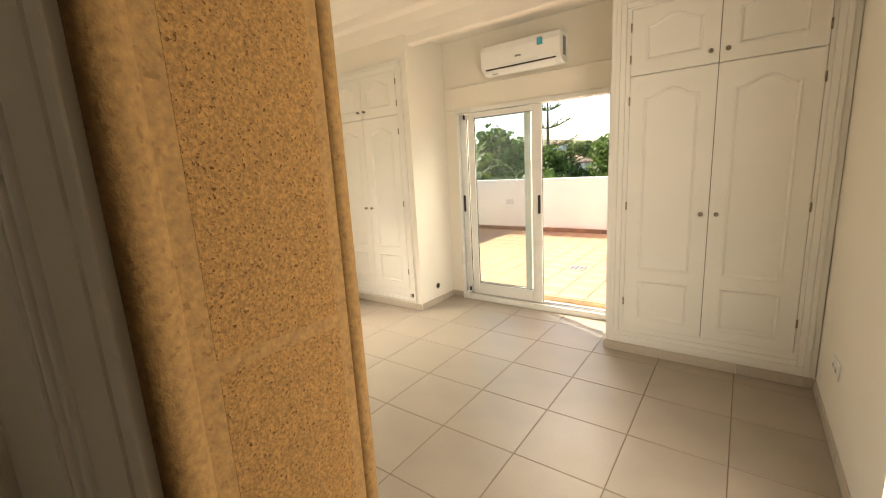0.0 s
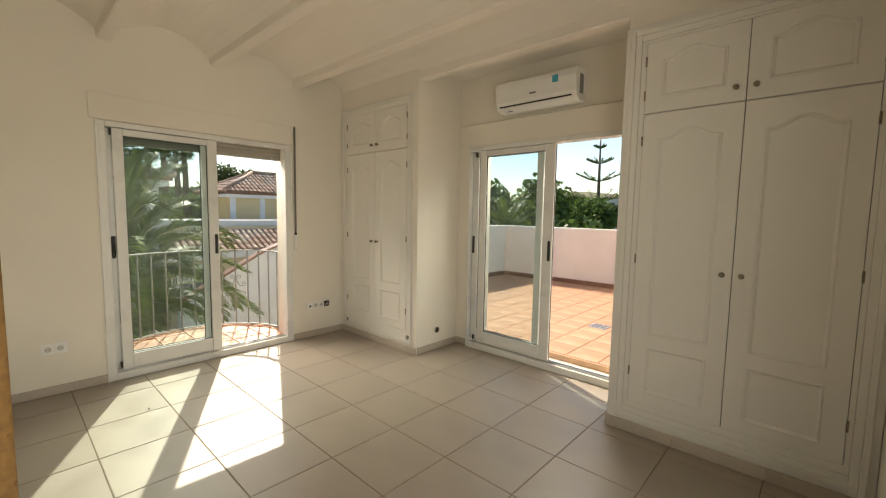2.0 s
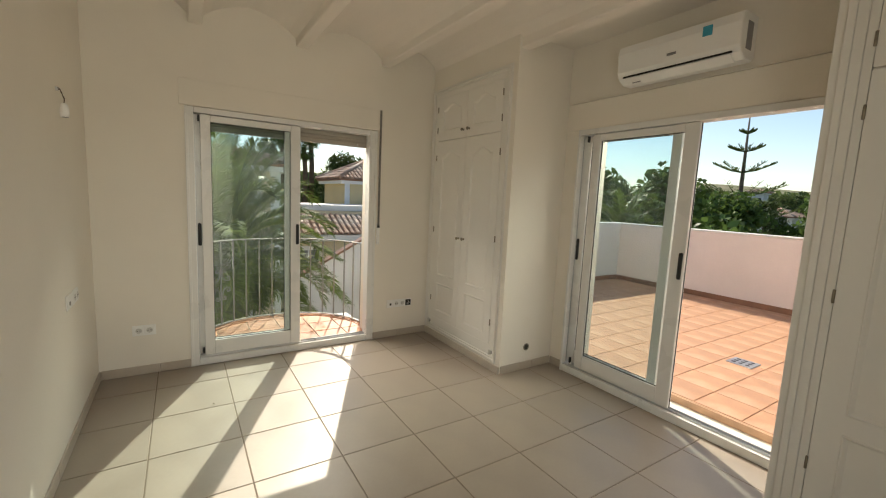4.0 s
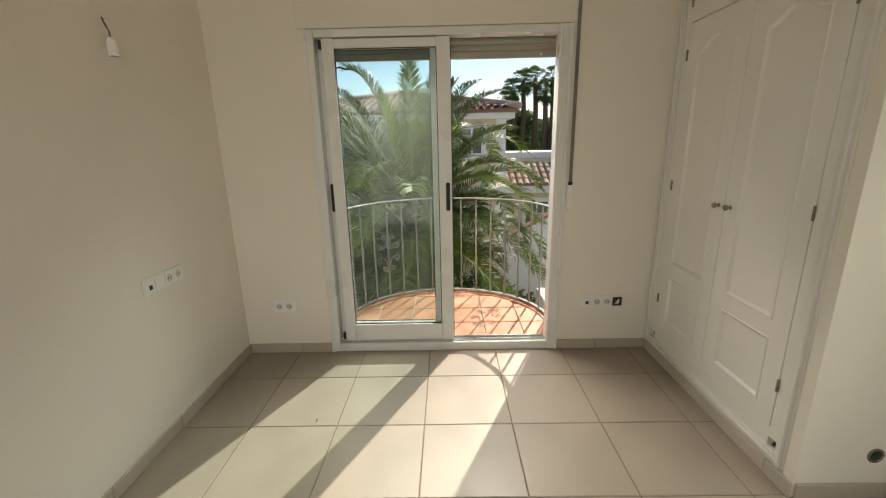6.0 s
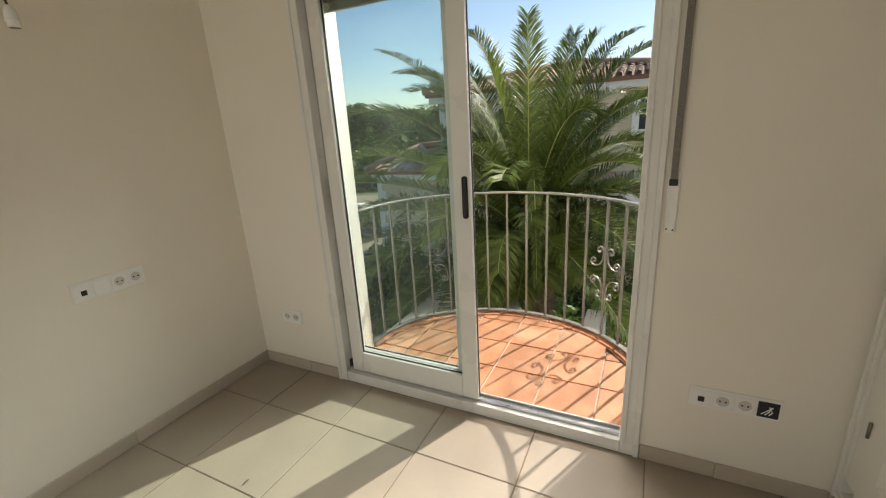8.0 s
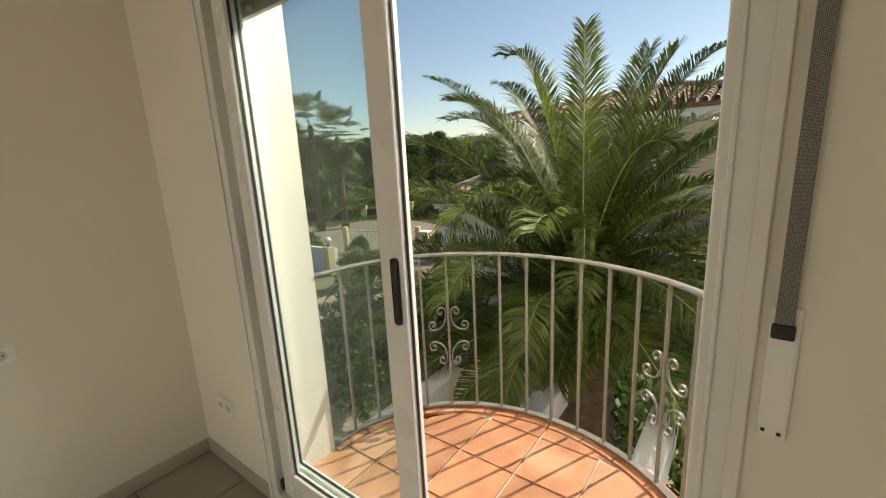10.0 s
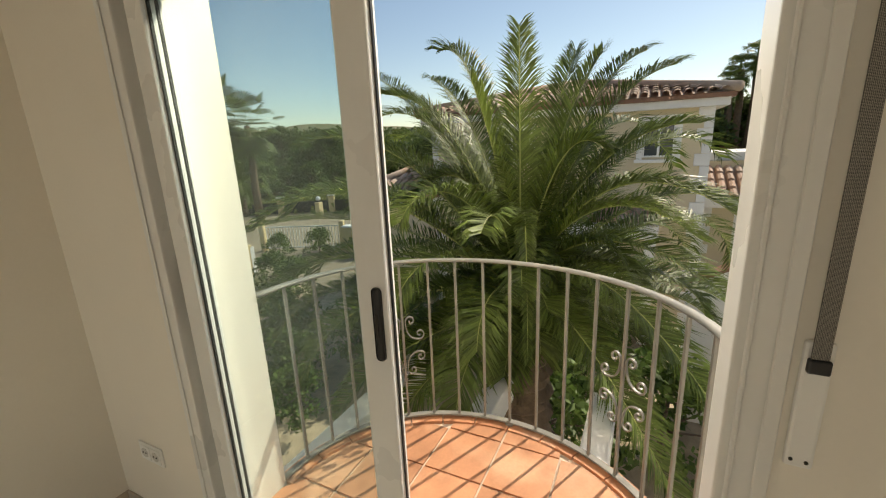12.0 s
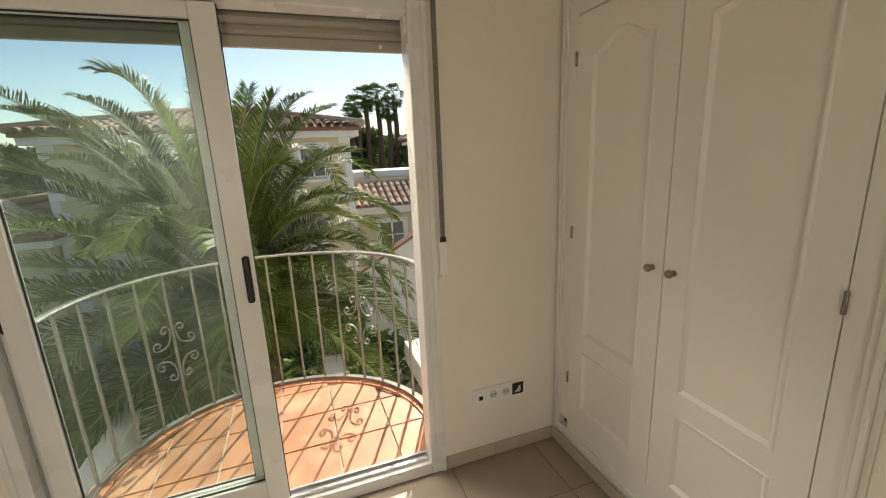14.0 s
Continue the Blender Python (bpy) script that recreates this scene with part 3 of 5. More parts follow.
def railing():
    r = thing("balcony_railing", "grey painted wrought iron balcony railing with scrolls", "railing", pose(0, 0, BZ))
    edge = lambda k: arc(k, BA - 0.045, BB - 0.035)
    up = Vector((0, 0, 1))
    path = [(*edge(i / 60), 0.935) for i in range(61)]
    part("handrail", sweep(bmesh.new(), path, [(-0.019, -0.005), (0.019, -0.005), (0.021, 0.0), (0.019, 0.006), (-0.019, 0.006), (-0.021, 0.0)]), RAIL, r, "flat iron handrail", True)
    path = [(*edge(i / 60), 0.022) for i in range(61)]
    part("bottom_rail", sweep(bmesh.new(), path, [(-0.016, -0.005), (0.016, -0.005), (0.016, 0.005), (-0.016, 0.005)]), RAIL, r)
    # lengths along the arc, so that the bars stand evenly
    ks = [i / 400 for i in range(401)]
    cum = [0.0]
    for a, c in zip(ks, ks[1:]):
        p, q = edge(a), edge(c)
        cum.append(cum[-1] + math.hypot(q[0] - p[0], q[1] - p[1]))
    n = 18
    for i in range(1, n):
        s = cum[-1] * i / n
        k = next(kk for kk, c in zip(ks, cum) if c >= s)
        x, y = edge(k)
        p, q = edge(k - 0.005), edge(k + 0.005)
        ang = math.degrees(math.atan2(q[1] - p[1], q[0] - p[0]))
        bar = part("bar", BAR, RAIL, r)
        bar.matrix_local = pose(x, y, 0.025, 0, 0, ang)
        if i in (5, 13):
            for sx in (-1, 1):
                for sz in (-1, 1):
                    sc = part("scroll", SCROLL, RAIL, r)
                    sc.matrix_local = pose(x, y, 0.455, 0, 0, ang) @ Matrix.Diagonal((sx * 1.24, 1, sz * 1.40, 1))
    foot = part("foot", soft_block(-0.02, 0.02, -0.02, 0.02, 0.0, 0.02, 0.003, 1), RAIL, r)
    foot.matrix_local = pose(*edge(0.5), 0.0)
    for k in (0.2, 0.8):
        f2 = part("foot", foot.data, RAIL, r)
        f2.matrix_local = pose(*edge(k), 0.0)
    return r


BAR = mesh_of("bar", block(bmesh.new(), -0.0063, 0.0063, -0.0063, 0.0063, 0.0, 0.906), RAIL)
# one C-scroll of flat iron: a curl beside the bar, a bow, and a curl further out
pts = []
for i in range(30):
    u = i / 29
    a, rr = radians(-210 + 390 * u), 0.004 + 0.018 * u
    pts.append((0.034 + rr * math.cos(a), 0, 0.104 + rr * math.sin(a)))
for i in range(1, 12):
    u = i / 12
    p = [Vector(q) for q in ((0.012, 0, 0.104), (0.012, 0, 0.052), (0.030, 0, 0.026), (0.072, 0, 0.026))]
    q = p[0] * (1 - u) ** 3 + p[1] * 3 * u * (1 - u) ** 2 + p[2] * 3 * u * u * (1 - u) + p[3] * u ** 3
    pts.append(tuple(q))
for i in range(30):
    u = i / 29
    a, rr = radians(270 + 410 * u), 0.022 - 0.018 * u
    pts.append((0.072 + rr * math.cos(a), 0, 0.048 + rr * math.sin(a)))
bm = sweep(bmesh.new(), pts, [(-0.0022, -0.006), (0.0022, -0.006), (0.0022, 0.006), (-0.0022, 0.006)], up=Vector((0, 1, 0)))
SCROLL = mesh_of("scroll", bm, RAIL)
railing()


# ---- built-in cupboards ----
def offset_loop(poly, d):
    """A closed outline moved inwards by d (counter-clockwise outline)."""
    out = []
    n = len(poly)
    for i in range(n):
        p, q, r = Vector(poly[i - 1]), Vector(poly[i]), Vector(poly[(i + 1) % n])
        a, c = (q - p).normalized(), (r - q).normalized()
        na, nc = Vector((-a.y, a.x)), Vector((-c.y, c.x))
        b = (na + nc)
        b = b / max(0.35, b.dot(na))
        out.append(q + b * d)
    return out


def arched(u0, u1, z0, z1, rise):
    """A panel outline; rise: how far its top bows up in the middle."""
    if not rise:
        return [(u0, z0), (u1, z0), (u1, z1), (u0, z1)]
    w = u1 - u0
    pts = [(u0, z0), (u1, z0), (u1, z1 - rise)]
    for i in range(1, 20):
        u = i / 20
        f = min(u, 1 - u)
        g = 0.0 if f < 0.06 else min(1.0, (f - 0.06) / 0.42)
        pts.append((u1 - w * u, z1 - rise + rise * 0.5 * (1 - math.cos(math.pi * g))))
    return pts + [(u0, z1 - rise)]


def panel_door(w, h, panels):
    """A lacquered door with routed panels; x across, z up, front at y = 0 and looking to -y."""
    bm = bmesh.new()
    rim = [(0.004, 0.0), (w - 0.004, 0.0), (w, 0.004), (w, h - 0.004), (w - 0.004, h), (0.004, h), (0.0, h - 0.004), (0.0, 0.004)]
    front = [bm.verts.new((x, 0, z)) for x, z in rim]
    back = [bm.verts.new((x, 0.02, z)) for x, z in rim]
    edges = []
    k = len(rim)
    for i in range(k):
        edges.append(bm.edges.new((front[i], front[(i + 1) % k])))
        bm.faces.new((front[i], front[(i + 1) % k], back[(i + 1) % k], back[i]))
    bm.faces.new(back)
    for outline in panels:
        rings = []
        for d, y in ((0.0, 0.0), (0.004, -0.004), (0.009, -0.004), (0.022, 0.009), (0.027, 0.009)):
            loop = outline if d == 0 else offset_loop(outline, d)
            rings.append([bm.verts.new((p[0], y, p[1])) for p in loop])
        n = len(outline)
        for a, c in zip(rings, rings[1:]):
            for i in range(n):
                bm.faces.new((a[i], a[(i + 1) % n], c[(i + 1) % n], c[i]))
        bm.faces.new(rings[-1])
        edges += [bm.edges.get((rings[0][i], rings[0][(i + 1) % n])) for i in range(n)]
    bmesh.ops.triangle_fill(bm, edges=edges, use_beauty=True, use_dissolve=False, normal=(0, -1, 0))
    return bm


def knob(parent, x, z):
    part("knob", lathe(bmesh.new(), [(0.011, 0), (0.011, 0.003), (0.006, 0.006), (0.006, 0.014), (0.013, 0.019), (0.0155, 0.026), (0.013, 0.032), (0.006, 0.035)], 16, pose(x, -0.001, z, 90)), KNOB, parent, "round pewter knob", True)


def hinge(parent, x, z):
    bm = lathe(bmesh.new(), [(0.003, -0.030), (0.0055, -0.028), (0.0055, 0.028), (0.003, 0.030)], 10, pose(x, -0.004, z))
    part("hinge", bm, KNOB, parent, "dark metal barrel hinge", True)


def cupboard(name, label, x0, x1, zt, d0, dm, d1, low, lowtop, up0, up1, wide):
    """A built-in cupboard: moulded frame, two tall doors and two small ones above."""
    c = thing(name, label, "cupboard", pose(0, FRONT, 0))
    w = wide
    # moulded surround, in three steps
    for inset, y, t in ((0.0, -0.004, 0.35), (0.33, -0.018, 0.3), (0.62, -0.010, 0.38)):
        a, b = inset * w, (inset + t) * w
        part("surround", soft_block(x0 + a, x0 + b - 0.001, y, 0.03, 0.078, zt - a, 0.003, 2), LACQUER, c)
        part("surround", soft_block(x1 - b + 0.001, x1 - a, y, 0.03, 0.078, zt - a, 0.003, 2), LACQUER, c)
        part("surround", soft_block(x0 + b, x1 - b, y, 0.03, zt - b, zt - a - 0.001, 0.003, 2), LACQUER, c)
        part("surround", soft_block(x0 + b, x1 - b, y, 0.03, 0.078 + a, 0.078 + b - 0.001, 0.003, 2), LACQUER, c)
    fr = bmesh.new()
    for b in ((x0 + w, d0 - 0.003, low - 0.05, zt - w), (d1 + 0.003, x1 - w, low - 0.05, zt - w)):
        block(fr, b[0], b[1], 0.0, 0.03, b[2], b[3])
    for b in ((0.078 + w, low - 0.003), (lowtop + 0.003, up0 - 0.003), (up1 + 0.003, zt - w)):
        if b[1] > b[0]:
            block(fr, d0 - 0.0029, d1 + 0.0029, 0.0005, 0.03, b[0], b[1])
    part("face_frame", fr, LACQUER, c)
    # near-black sheet: the shade in the door gaps as a colour
    part("inside", block(bmesh.new(), x0 + 0.02, x1 - 0.02, 0.031, 0.05, 0.02, zt - 0.01), DARK, c, "dark sheet standing in for the shade behind the doors")
    part("plinth", block(bmesh.new(), x0 + 0.002, x1 - 0.002, 0.0, 0.03, 0.0, 0.0775), WALL, c)
    for a, b, hinge_left in ((d0, dm - 0.0022, True), (dm + 0.0022, d1, False)):
        ww, m = b - a, 0.094
        hh = lowtop - low
        d = part("door", panel_door(ww, hh, [arched(m, ww - m, 0.47, hh - 0.10, 0.056), arched(m, ww - m, 0.072, 0.388, 0)]), LACQUER, c, "tall lacquered door with routed panels")
        d.location = (a, -0.002, low)
        knob(d, (ww - 0.044) if hinge_left else 0.044, 1.137 - low)
        for z in (0.205, 0.965, 1.725):
            hinge(d, -0.003 if hinge_left else ww + 0.003, z)
        hu = up1 - up0
        d = part("door", panel_door(ww, hu, [arched(m, ww - m, 0.09, hu - 0.068, 0.05)]), LACQUER, c, "small lacquered upper door")
        d.location = (a, -0.002, up0)
        knob(d, (ww - 0.044) if hinge_left else 0.044, 0.073)
        for z in (0.11, 0.322):
            hinge(d, -0.003 if hinge_left else ww + 0.003, z)
    return c


cupboard("closet", "white lacquered built-in corner closet, doors shut", W_IN + 0.003, NICHE_X - 0.056, 2.662, -3.984, -3.464, -2.944, 0.225, 2.117, 2.125, 2.555, 0.05)
cupboard("wardrobe", "white lacquered built-in wardrobe with moulded frame, doors shut", ROBE_X - 0.006, E_IN - 0.003, 2.675, -0.683, -0.153, 0.372, 0.225, 2.114, 2.122, 2.556, 0.10)


# ---- sockets, lamp wires, vent cap ----
def socket_plate(label, m, modules):
    """A row of electric modules in one white frame; x along the wall, y out of it."""
    n = len(modules)
    s = thing("socket_plate", label, "socket", m)
    part("frame", soft_block(-0.0425, (n - 1) * 0.071 + 0.0425, 0.0, 0.008, -0.0425, 0.0425, 0.003, 2), PLASTIC, s)
    for i, kind in enumerate(modules):
        x = i * 0.071
        cell = part("module", soft_block(x - 0.0325, x + 0.0325, 0.0085, 0.0115, -0.0325, 0.0325, 0.002, 1), PLASTIC if kind != "bare" else DARK, s)
        if kind == "socket":
            part("well", lathe(bmesh.new(), [(0.0215, 0), (0.0215, 0.001), (0.019, 0.0005)], 20, pose(x, 0.0117, 0, -90)), WELL, cell, "round grey socket well")
            for dx in (-0.0095, 0.0095):
                part("hole", lathe(bmesh.new(), [(0.0035, 0), (0.0035, 0.0015)], 10, pose(x + dx, 0.0125, 0, -90)), BLACK, cell)
        elif kind == "data":
            part("port", soft_block(x - 0.011, x + 0.011, 0.0117, 0.0135, -0.017, 0.006, 0.001, 1), BLACK, cell, "black data port")
        elif kind == "bare":
            wires = bmesh.new()
            for a in range(3):
                sweep(wires, [(x - 0.02 + a * 0.012, 0.012, -0.02), (x - 0.01 + a * 0.01, 0.022, 0.0), (x + 0.012 - a * 0.006, 0.018, 0.018)], circle(0.002, 6))
            part("wires", wires, PLASTIC, cell, "loose white wires")
    return s


socket_plate("white double wall socket beside the balcony door", pose(W_IN, 0.87, 0.365, 0, 0, -90), ["socket", "socket"])
socket_plate("white four-gang wall plate with one bare box", pose(W_IN, 3.0, 0.365, 0, 0, -90) @ Matrix.Diagonal((-1, 1, 1, 1)), ["data", "socket", "socket", "bare"])
socket_plate("white four-gang wall plate with two sockets", pose(-3.245, S_IN, 0.828) @ Matrix.Diagonal((-1, 1, 1, 1)), ["data", "blank", "socket", "socket"])
socket_plate("white double wall socket low on the wall", pose(E_IN, 2.86, 0.40, 0, 0, 90), ["socket", "socket"])

lampw = thing("lamp_holder", "bare white bulb holder hanging from wall wires", "lamp holder", pose(-3.287, S_IN, 1.90))
part("socket_body", lathe(bmesh.new(), [(0.019, -0.02), (0.021, -0.005), (0.021, 0.02), (0.018, 0.04), (0.012, 0.052), (0.006, 0.056)], 16, pose(0, 0.035, 0.0)), PLASTIC, lampw, "white plastic bulb socket", True)
part("collar", lathe(bmesh.new(), [(0.022, -0.0), (0.0235, 0.003), (0.022, 0.006)], 16, pose(0, 0.035, 0.0)), PLASTIC, lampw)
part("socket_mouth", lathe(bmesh.new(), [(0.017, -0.0215), (0.017, -0.0205)], 16, pose(0, 0.035, 0.0)), GREYPRINT, lampw)
bm = sweep(bmesh.new(), [(0, 0.035, 0.055), (0.004, 0.038, 0.075), (0.012, 0.035, 0.09), (0.02, 0.03, 0.11), (0.008, 0.022, 0.128), (-0.01, 0.012, 0.125), (-0.015, 0.0, 0.128)], circle(0.0025, 6), up=Vector((1, 0, 0)))
part("wire", bm, WOODBARK, lampw, "twisted brown wire", True)
part("wire", sweep(bmesh.new(), [(0.003, 0.035, 0.055), (0.012, 0.04, 0.08), (0.006, 0.03, 0.105), (0.02, 0.025, 0.125), (0.0, 0.014, 0.135), (-0.02, 0.0, 0.135)], circle(0.002, 6), up=Vector((1, 0, 0))), WOODBARK, lampw, "", True)
part("connector", soft_block(-0.022, -0.004, 0.0, 0.014, 0.12, 0.142, 0.003, 1), PLASTIC, lampw)

cap = thing("pipe_cap", "round grey pipe outlet low on the closet wall", "pipe outlet", pose(NICHE_X, 3.76, 0.205, 0, 90))
part("ring", lathe(bmesh.new(), [(0.034, 0), (0.034, 0.004), (0.026, 0.006), (0.024, 0.001)], 20), KNOB, cap, "", True)
part("plug", lathe(bmesh.new(), [(0.0235, 0.0005), (0.0235, 0.003), (0.015, 0.0035)], 20), DARK, cap)

# ---- air conditioner ----
ac = thing("air_conditioner", "white wall-mounted air conditioner with blue sticker", "air conditioner", pose(-1.77, N_IN, 2.43))
bm = bmesh.new()
HALF = 0.405
pr = [(0.0, 0.03), (-0.03, 0.0), (-0.12, 0.0), (-0.175, 0.035), (-0.195, 0.075), (-0.205, 0.20), (-0.19, 0.255), (-0.15, 0.272), (0.0, 0.272)]
a = [bm.verts.new((-HALF, y, z)) for y, z in pr]
c = [bm.verts.new((HALF, y, z)) for y, z in pr]
for i in range(len(pr)):
    j = (i + 1) % len(pr)
    bm.faces.new((a[i], a[j], c[j], c[i]))
ends = [bm.faces.new(a[::-1]), bm.faces.new(c)]
bmesh.ops.bevel(bm, geom=[e for f in ends for e in f.edges], offset=0.012, segments=3, affect="EDGES", profile=0.5)
part("casing", bm, PLASTIC, ac, "glossy white casing")
bm = bmesh.new()
fl = [(-0.118, -0.004), (-0.178, 0.033), (-0.181, 0.029), (-0.121, -0.009)]
a = [bm.verts.new((-0.35, y, z)) for y, z in fl]
c = [bm.verts.new((0.35, y, z)) for y, z in fl]
for i in range(4):
    bm.faces.new((a[i], a[(i + 1) % 4], c[(i + 1) % 4], c[i]))
bm.faces.new(a[::-1])
bm.faces.new(c)
part("louvre", bm, PLASTIC, ac, "white air flap")
part("slot", soft_block(-0.36, 0.36, -0.187, -0.176, 0.036, 0.046, 0.001, 1), DARK, ac, "dark air outlet slot")
part("sticker", soft_block(0.19, 0.245, -0.2075, -0.2035, 0.165, 0.225, 0.0005, 1), STICKER, ac, "blue energy sticker")
part("side_grille", soft_block(HALF - 0.0005, HALF + 0.002, -0.13, -0.06, 0.06, 0.22, 0.001, 1), GREYPRINT, ac)
part("badge", soft_block(-0.03, 0.03, -0.204, -0.2005, 0.108, 0.124, 0.0005, 1), GREYPRINT, ac, "small grey printed mark")
part("display", soft_block(-0.30, -0.24, -0.150, -0.146, -0.003, 0.0035, 0.0005, 1), GREYPRINT, ac)

# a dry leaf on the floor
leafbit = bmesh.new()
for a in range(3):
    o = 0.008 * a
    leafbit.faces.new([leafbit.verts.new(q) for q in ((o, 0, 0.001), (o + 0.010, 0.006, 0.004), (o + 0.022, 0.001, 0.006), (o + 0.010, -0.005, 0.002))])
dl = solid("dry_leaf", leafbit, WOODBARK, "small curled dry leaf on the tiles", "leaf", kind="")
dl.location = (-3.33, 1.27, 0.001)
# ---- terrace ----
solid("terrace_wall", soft_block(-5.45, -5.25, N_OUT + 0.002, 8.85, -0.3, 1.17, 0.01, 2), RENDER_WHITE, "white painted terrace parapet", "parapet")
# same white paint as above, with the tiles' bounced pink in its colour
solid("terrace_wall", soft_block(-5.249, 4.0, 8.65, 8.85, -0.3, 1.17, 0.01, 2), RENDER_BOUNCE, "white terrace parapet coloured with pink light bounced off the tiles", "parapet")
coping = thing("parapet_coping", "white rounded coping on the terrace parapet", "coping", kind="structure")
part("coping_run", soft_block(-5.465, -5.235, N_OUT + 0.004, 8.86, 1.171, 1.20, 0.010, 3), RENDER_WHITE, coping)
part("coping_run", soft_block(-5.234, 4.0, 8.635, 8.865, 1.171, 1.20, 0.010, 3), RENDER_WHITE, coping)
skirting("terrace_skirting", -5.25, N_OUT + 0.01, -5.25, 8.64, 1, 0, step=0.33, h=0.09, mat=SKIRT, z=0.05, label="brown tile skirting along the parapet")
skirting("terrace_skirting", -5.238, 8.65, 2.0, 8.65, 0, -1, step=0.33, h=0.09, mat=SKIRT, z=0.05, label="brown tile skirting along the parapet")
dr = thing("floor_drain", "square metal floor drain set in the terrace", "drain", pose(-1.80, 5.75, 0.056))
part("drain_frame", soft_block(-0.11, 0.11, -0.11, 0.11, -0.006, 0.004, 0.002, 1), STEEL, dr)
for i in range(3):
    for j in range(3):
        part("drain_hole", lathe(bmesh.new(), [(0.02, 0.0042), (0.02, 0.0048)], 10, pose(-0.06 + 0.06 * i, -0.06 + 0.06 * j, 0)), BLACK, dr)
vent = thing("wall_vent", "small square vent grille in the parapet", "vent", pose(-4.3, 8.648, 0.70))
for i in range(4):
    for j in range(3):
        part("vent_hole", soft_block(-0.085 + i * 0.05, -0.06 + i * 0.05, -0.004, 0.004, -0.05 + j * 0.04, -0.028 + j * 0.04, 0.001, 1), DARK, vent)

# ---- outside: ground and distance ----
bm = bmesh.new()
n = 40
vs = [[bm.verts.new((-420 + 840 * i / n, -420 + 840 * j / n, 0)) for j in range(n + 1)] for i in range(n + 1)]
for col in vs:
    for v in col:
        d = math.hypot(v.co.x, v.co.y)
        v.co.z = GROUND_Z + 0.075 * max(0.0, d - 70) * (0.7 + 0.5 * noise.noise((v.co.x * 0.008, v.co.y * 0.008, 0.3)))
for i in range(n):
    for j in range(n):
        bm.faces.new((vs[i][j], vs[i + 1][j], vs[i + 1][j + 1], vs[i][j + 1]))
solid("ground", bm, GROUND, "dry garden ground and wooded hills", "ground", smooth=True)


def ground_z(x, y):
    d = math.hypot(x, y)
    return GROUND_Z + 0.075 * max(0.0, d - 70) * (0.7 + 0.5 * noise.noise((x * 0.008, y * 0.008, 0.3)))


# ---- trees ----
def leaf_cards(bm, rng, centre, r, count, size, flat=0.7, slim=0.35):
    """Small leaf cards scattered in a clump."""
    for _ in range(count):
        d = Vector((rng.gauss(0, 1), rng.gauss(0, 1), rng.gauss(0, 1))).normalized() * r * rng.random() ** 0.4
        d.z *= flat
        p = centre + d
        q = Vector((rng.gauss(0, 1), rng.gauss(0, 1), rng.gauss(0.4, 0.8))).normalized()
        s = q.cross(Vector((rng.gauss(0, 1), rng.gauss(0, 1), rng.gauss(0, 1)))).normalized()
        a, b = q * size * rng.uniform(0.6, 1.2), s * size * slim * rng.uniform(0.6, 1.2)
        bm.faces.new([bm.verts.new(p + o) for o in (-a * 0.5, b * 0.5, a * 0.5, -b * 0.5)])


def tapered(bm, path, r0, r1, n=7):
    rings = []
    for i, p in enumerate(path):
        r = r0 + (r1 - r0) * i / (len(path) - 1)
        d = (Vector(path[min(i + 1, len(path) - 1)]) - Vector(path[max(i - 1, 0)])).normalized()
        s = d.cross(Vector((0.3, 1, 0.1))).normalized()
        t = s.cross(d)
        rings.append([bm.verts.new(Vector(p) + s * r * math.cos(2 * math.pi * k / n) + t * r * math.sin(2 * math.pi * k / n)) for k in range(n)])
    for a, c in zip(rings, rings[1:]):
        for k in range(n):
            bm.faces.new((a[k], a[(k + 1) % n], c[(k + 1) % n], c[k]))
    bm.faces.new(rings[0][::-1])
    bm.faces.new(rings[-1])
    return bm


def tree(seed, name, label, h, spread, leaf_mat, clumps, per, size, trunk_part, flat=0.7, slim=0.35):
    """A trunk with limbs that end in clumps of small leaves."""
    rng = random.Random(seed)
    t = thing(name, label, "tree", pose(0, 0, -60))
    wood, crown = bmesh.new(), bmesh.new()
    lean = Vector((rng.uniform(-0.1, 0.1), rng.uniform(-0.1, 0.1), 0))
    tapered(wood, [lean * h * u * u + Vector((0, 0, h * 0.85 * u)) for u in (0, 0.25, 0.5, 0.75, 1)], h * 0.028, h * 0.006)
    for i in range(clumps):
        u = trunk_part + (1 - trunk_part) * rng.random() ** 0.8
        ang = i * 2.4 + rng.uniform(-0.4, 0.4)
        reach = spread * (1.0 - 0.75 * max(0, (u - 0.55)) / 0.45) * rng.uniform(0.45, 1.0)
        c = Vector((math.cos(ang) * reach, math.sin(ang) * reach, h * u)) + lean * h * u * u
        root = Vector((0, 0, h * max(0.15, u - 0.22))) + lean * h * u * u
        if i % 3 == 0:
            tapered(wood, [root, root.lerp(c, 0.55) + Vector((0, 0, -0.1)), c], h * 0.012, h * 0.003, 5)
        leaf_cards(crown, rng, c, spread * rng.uniform(0.26, 0.42), per, size, flat, slim)
    part("trunk", wood, WOODBARK, t, "brown trunk with limbs", True)
    part("crown", crown, leaf_mat, t)
    return t


pines = [tree(s, "pine_tree", "dark green pine tree with uneven crown", 8.0, 2.9, PINE, 34, 75, 0.62, 0.28, 0.65, 0.3) for s in (1, 2, 3)]
oaks = [tree(s, "broadleaf_tree", "dense green broadleaf tree", 6.0, 2.6, BROADLEAF, 34, 75, 0.45, 0.2, 0.8, 0.6) for s in (11, 12)]
shrub_src = tree(21, "shrub", "round green garden shrub", 1.6, 1.0, BROADLEAF, 22, 70, 0.17, 0.1, 0.8, 0.5)


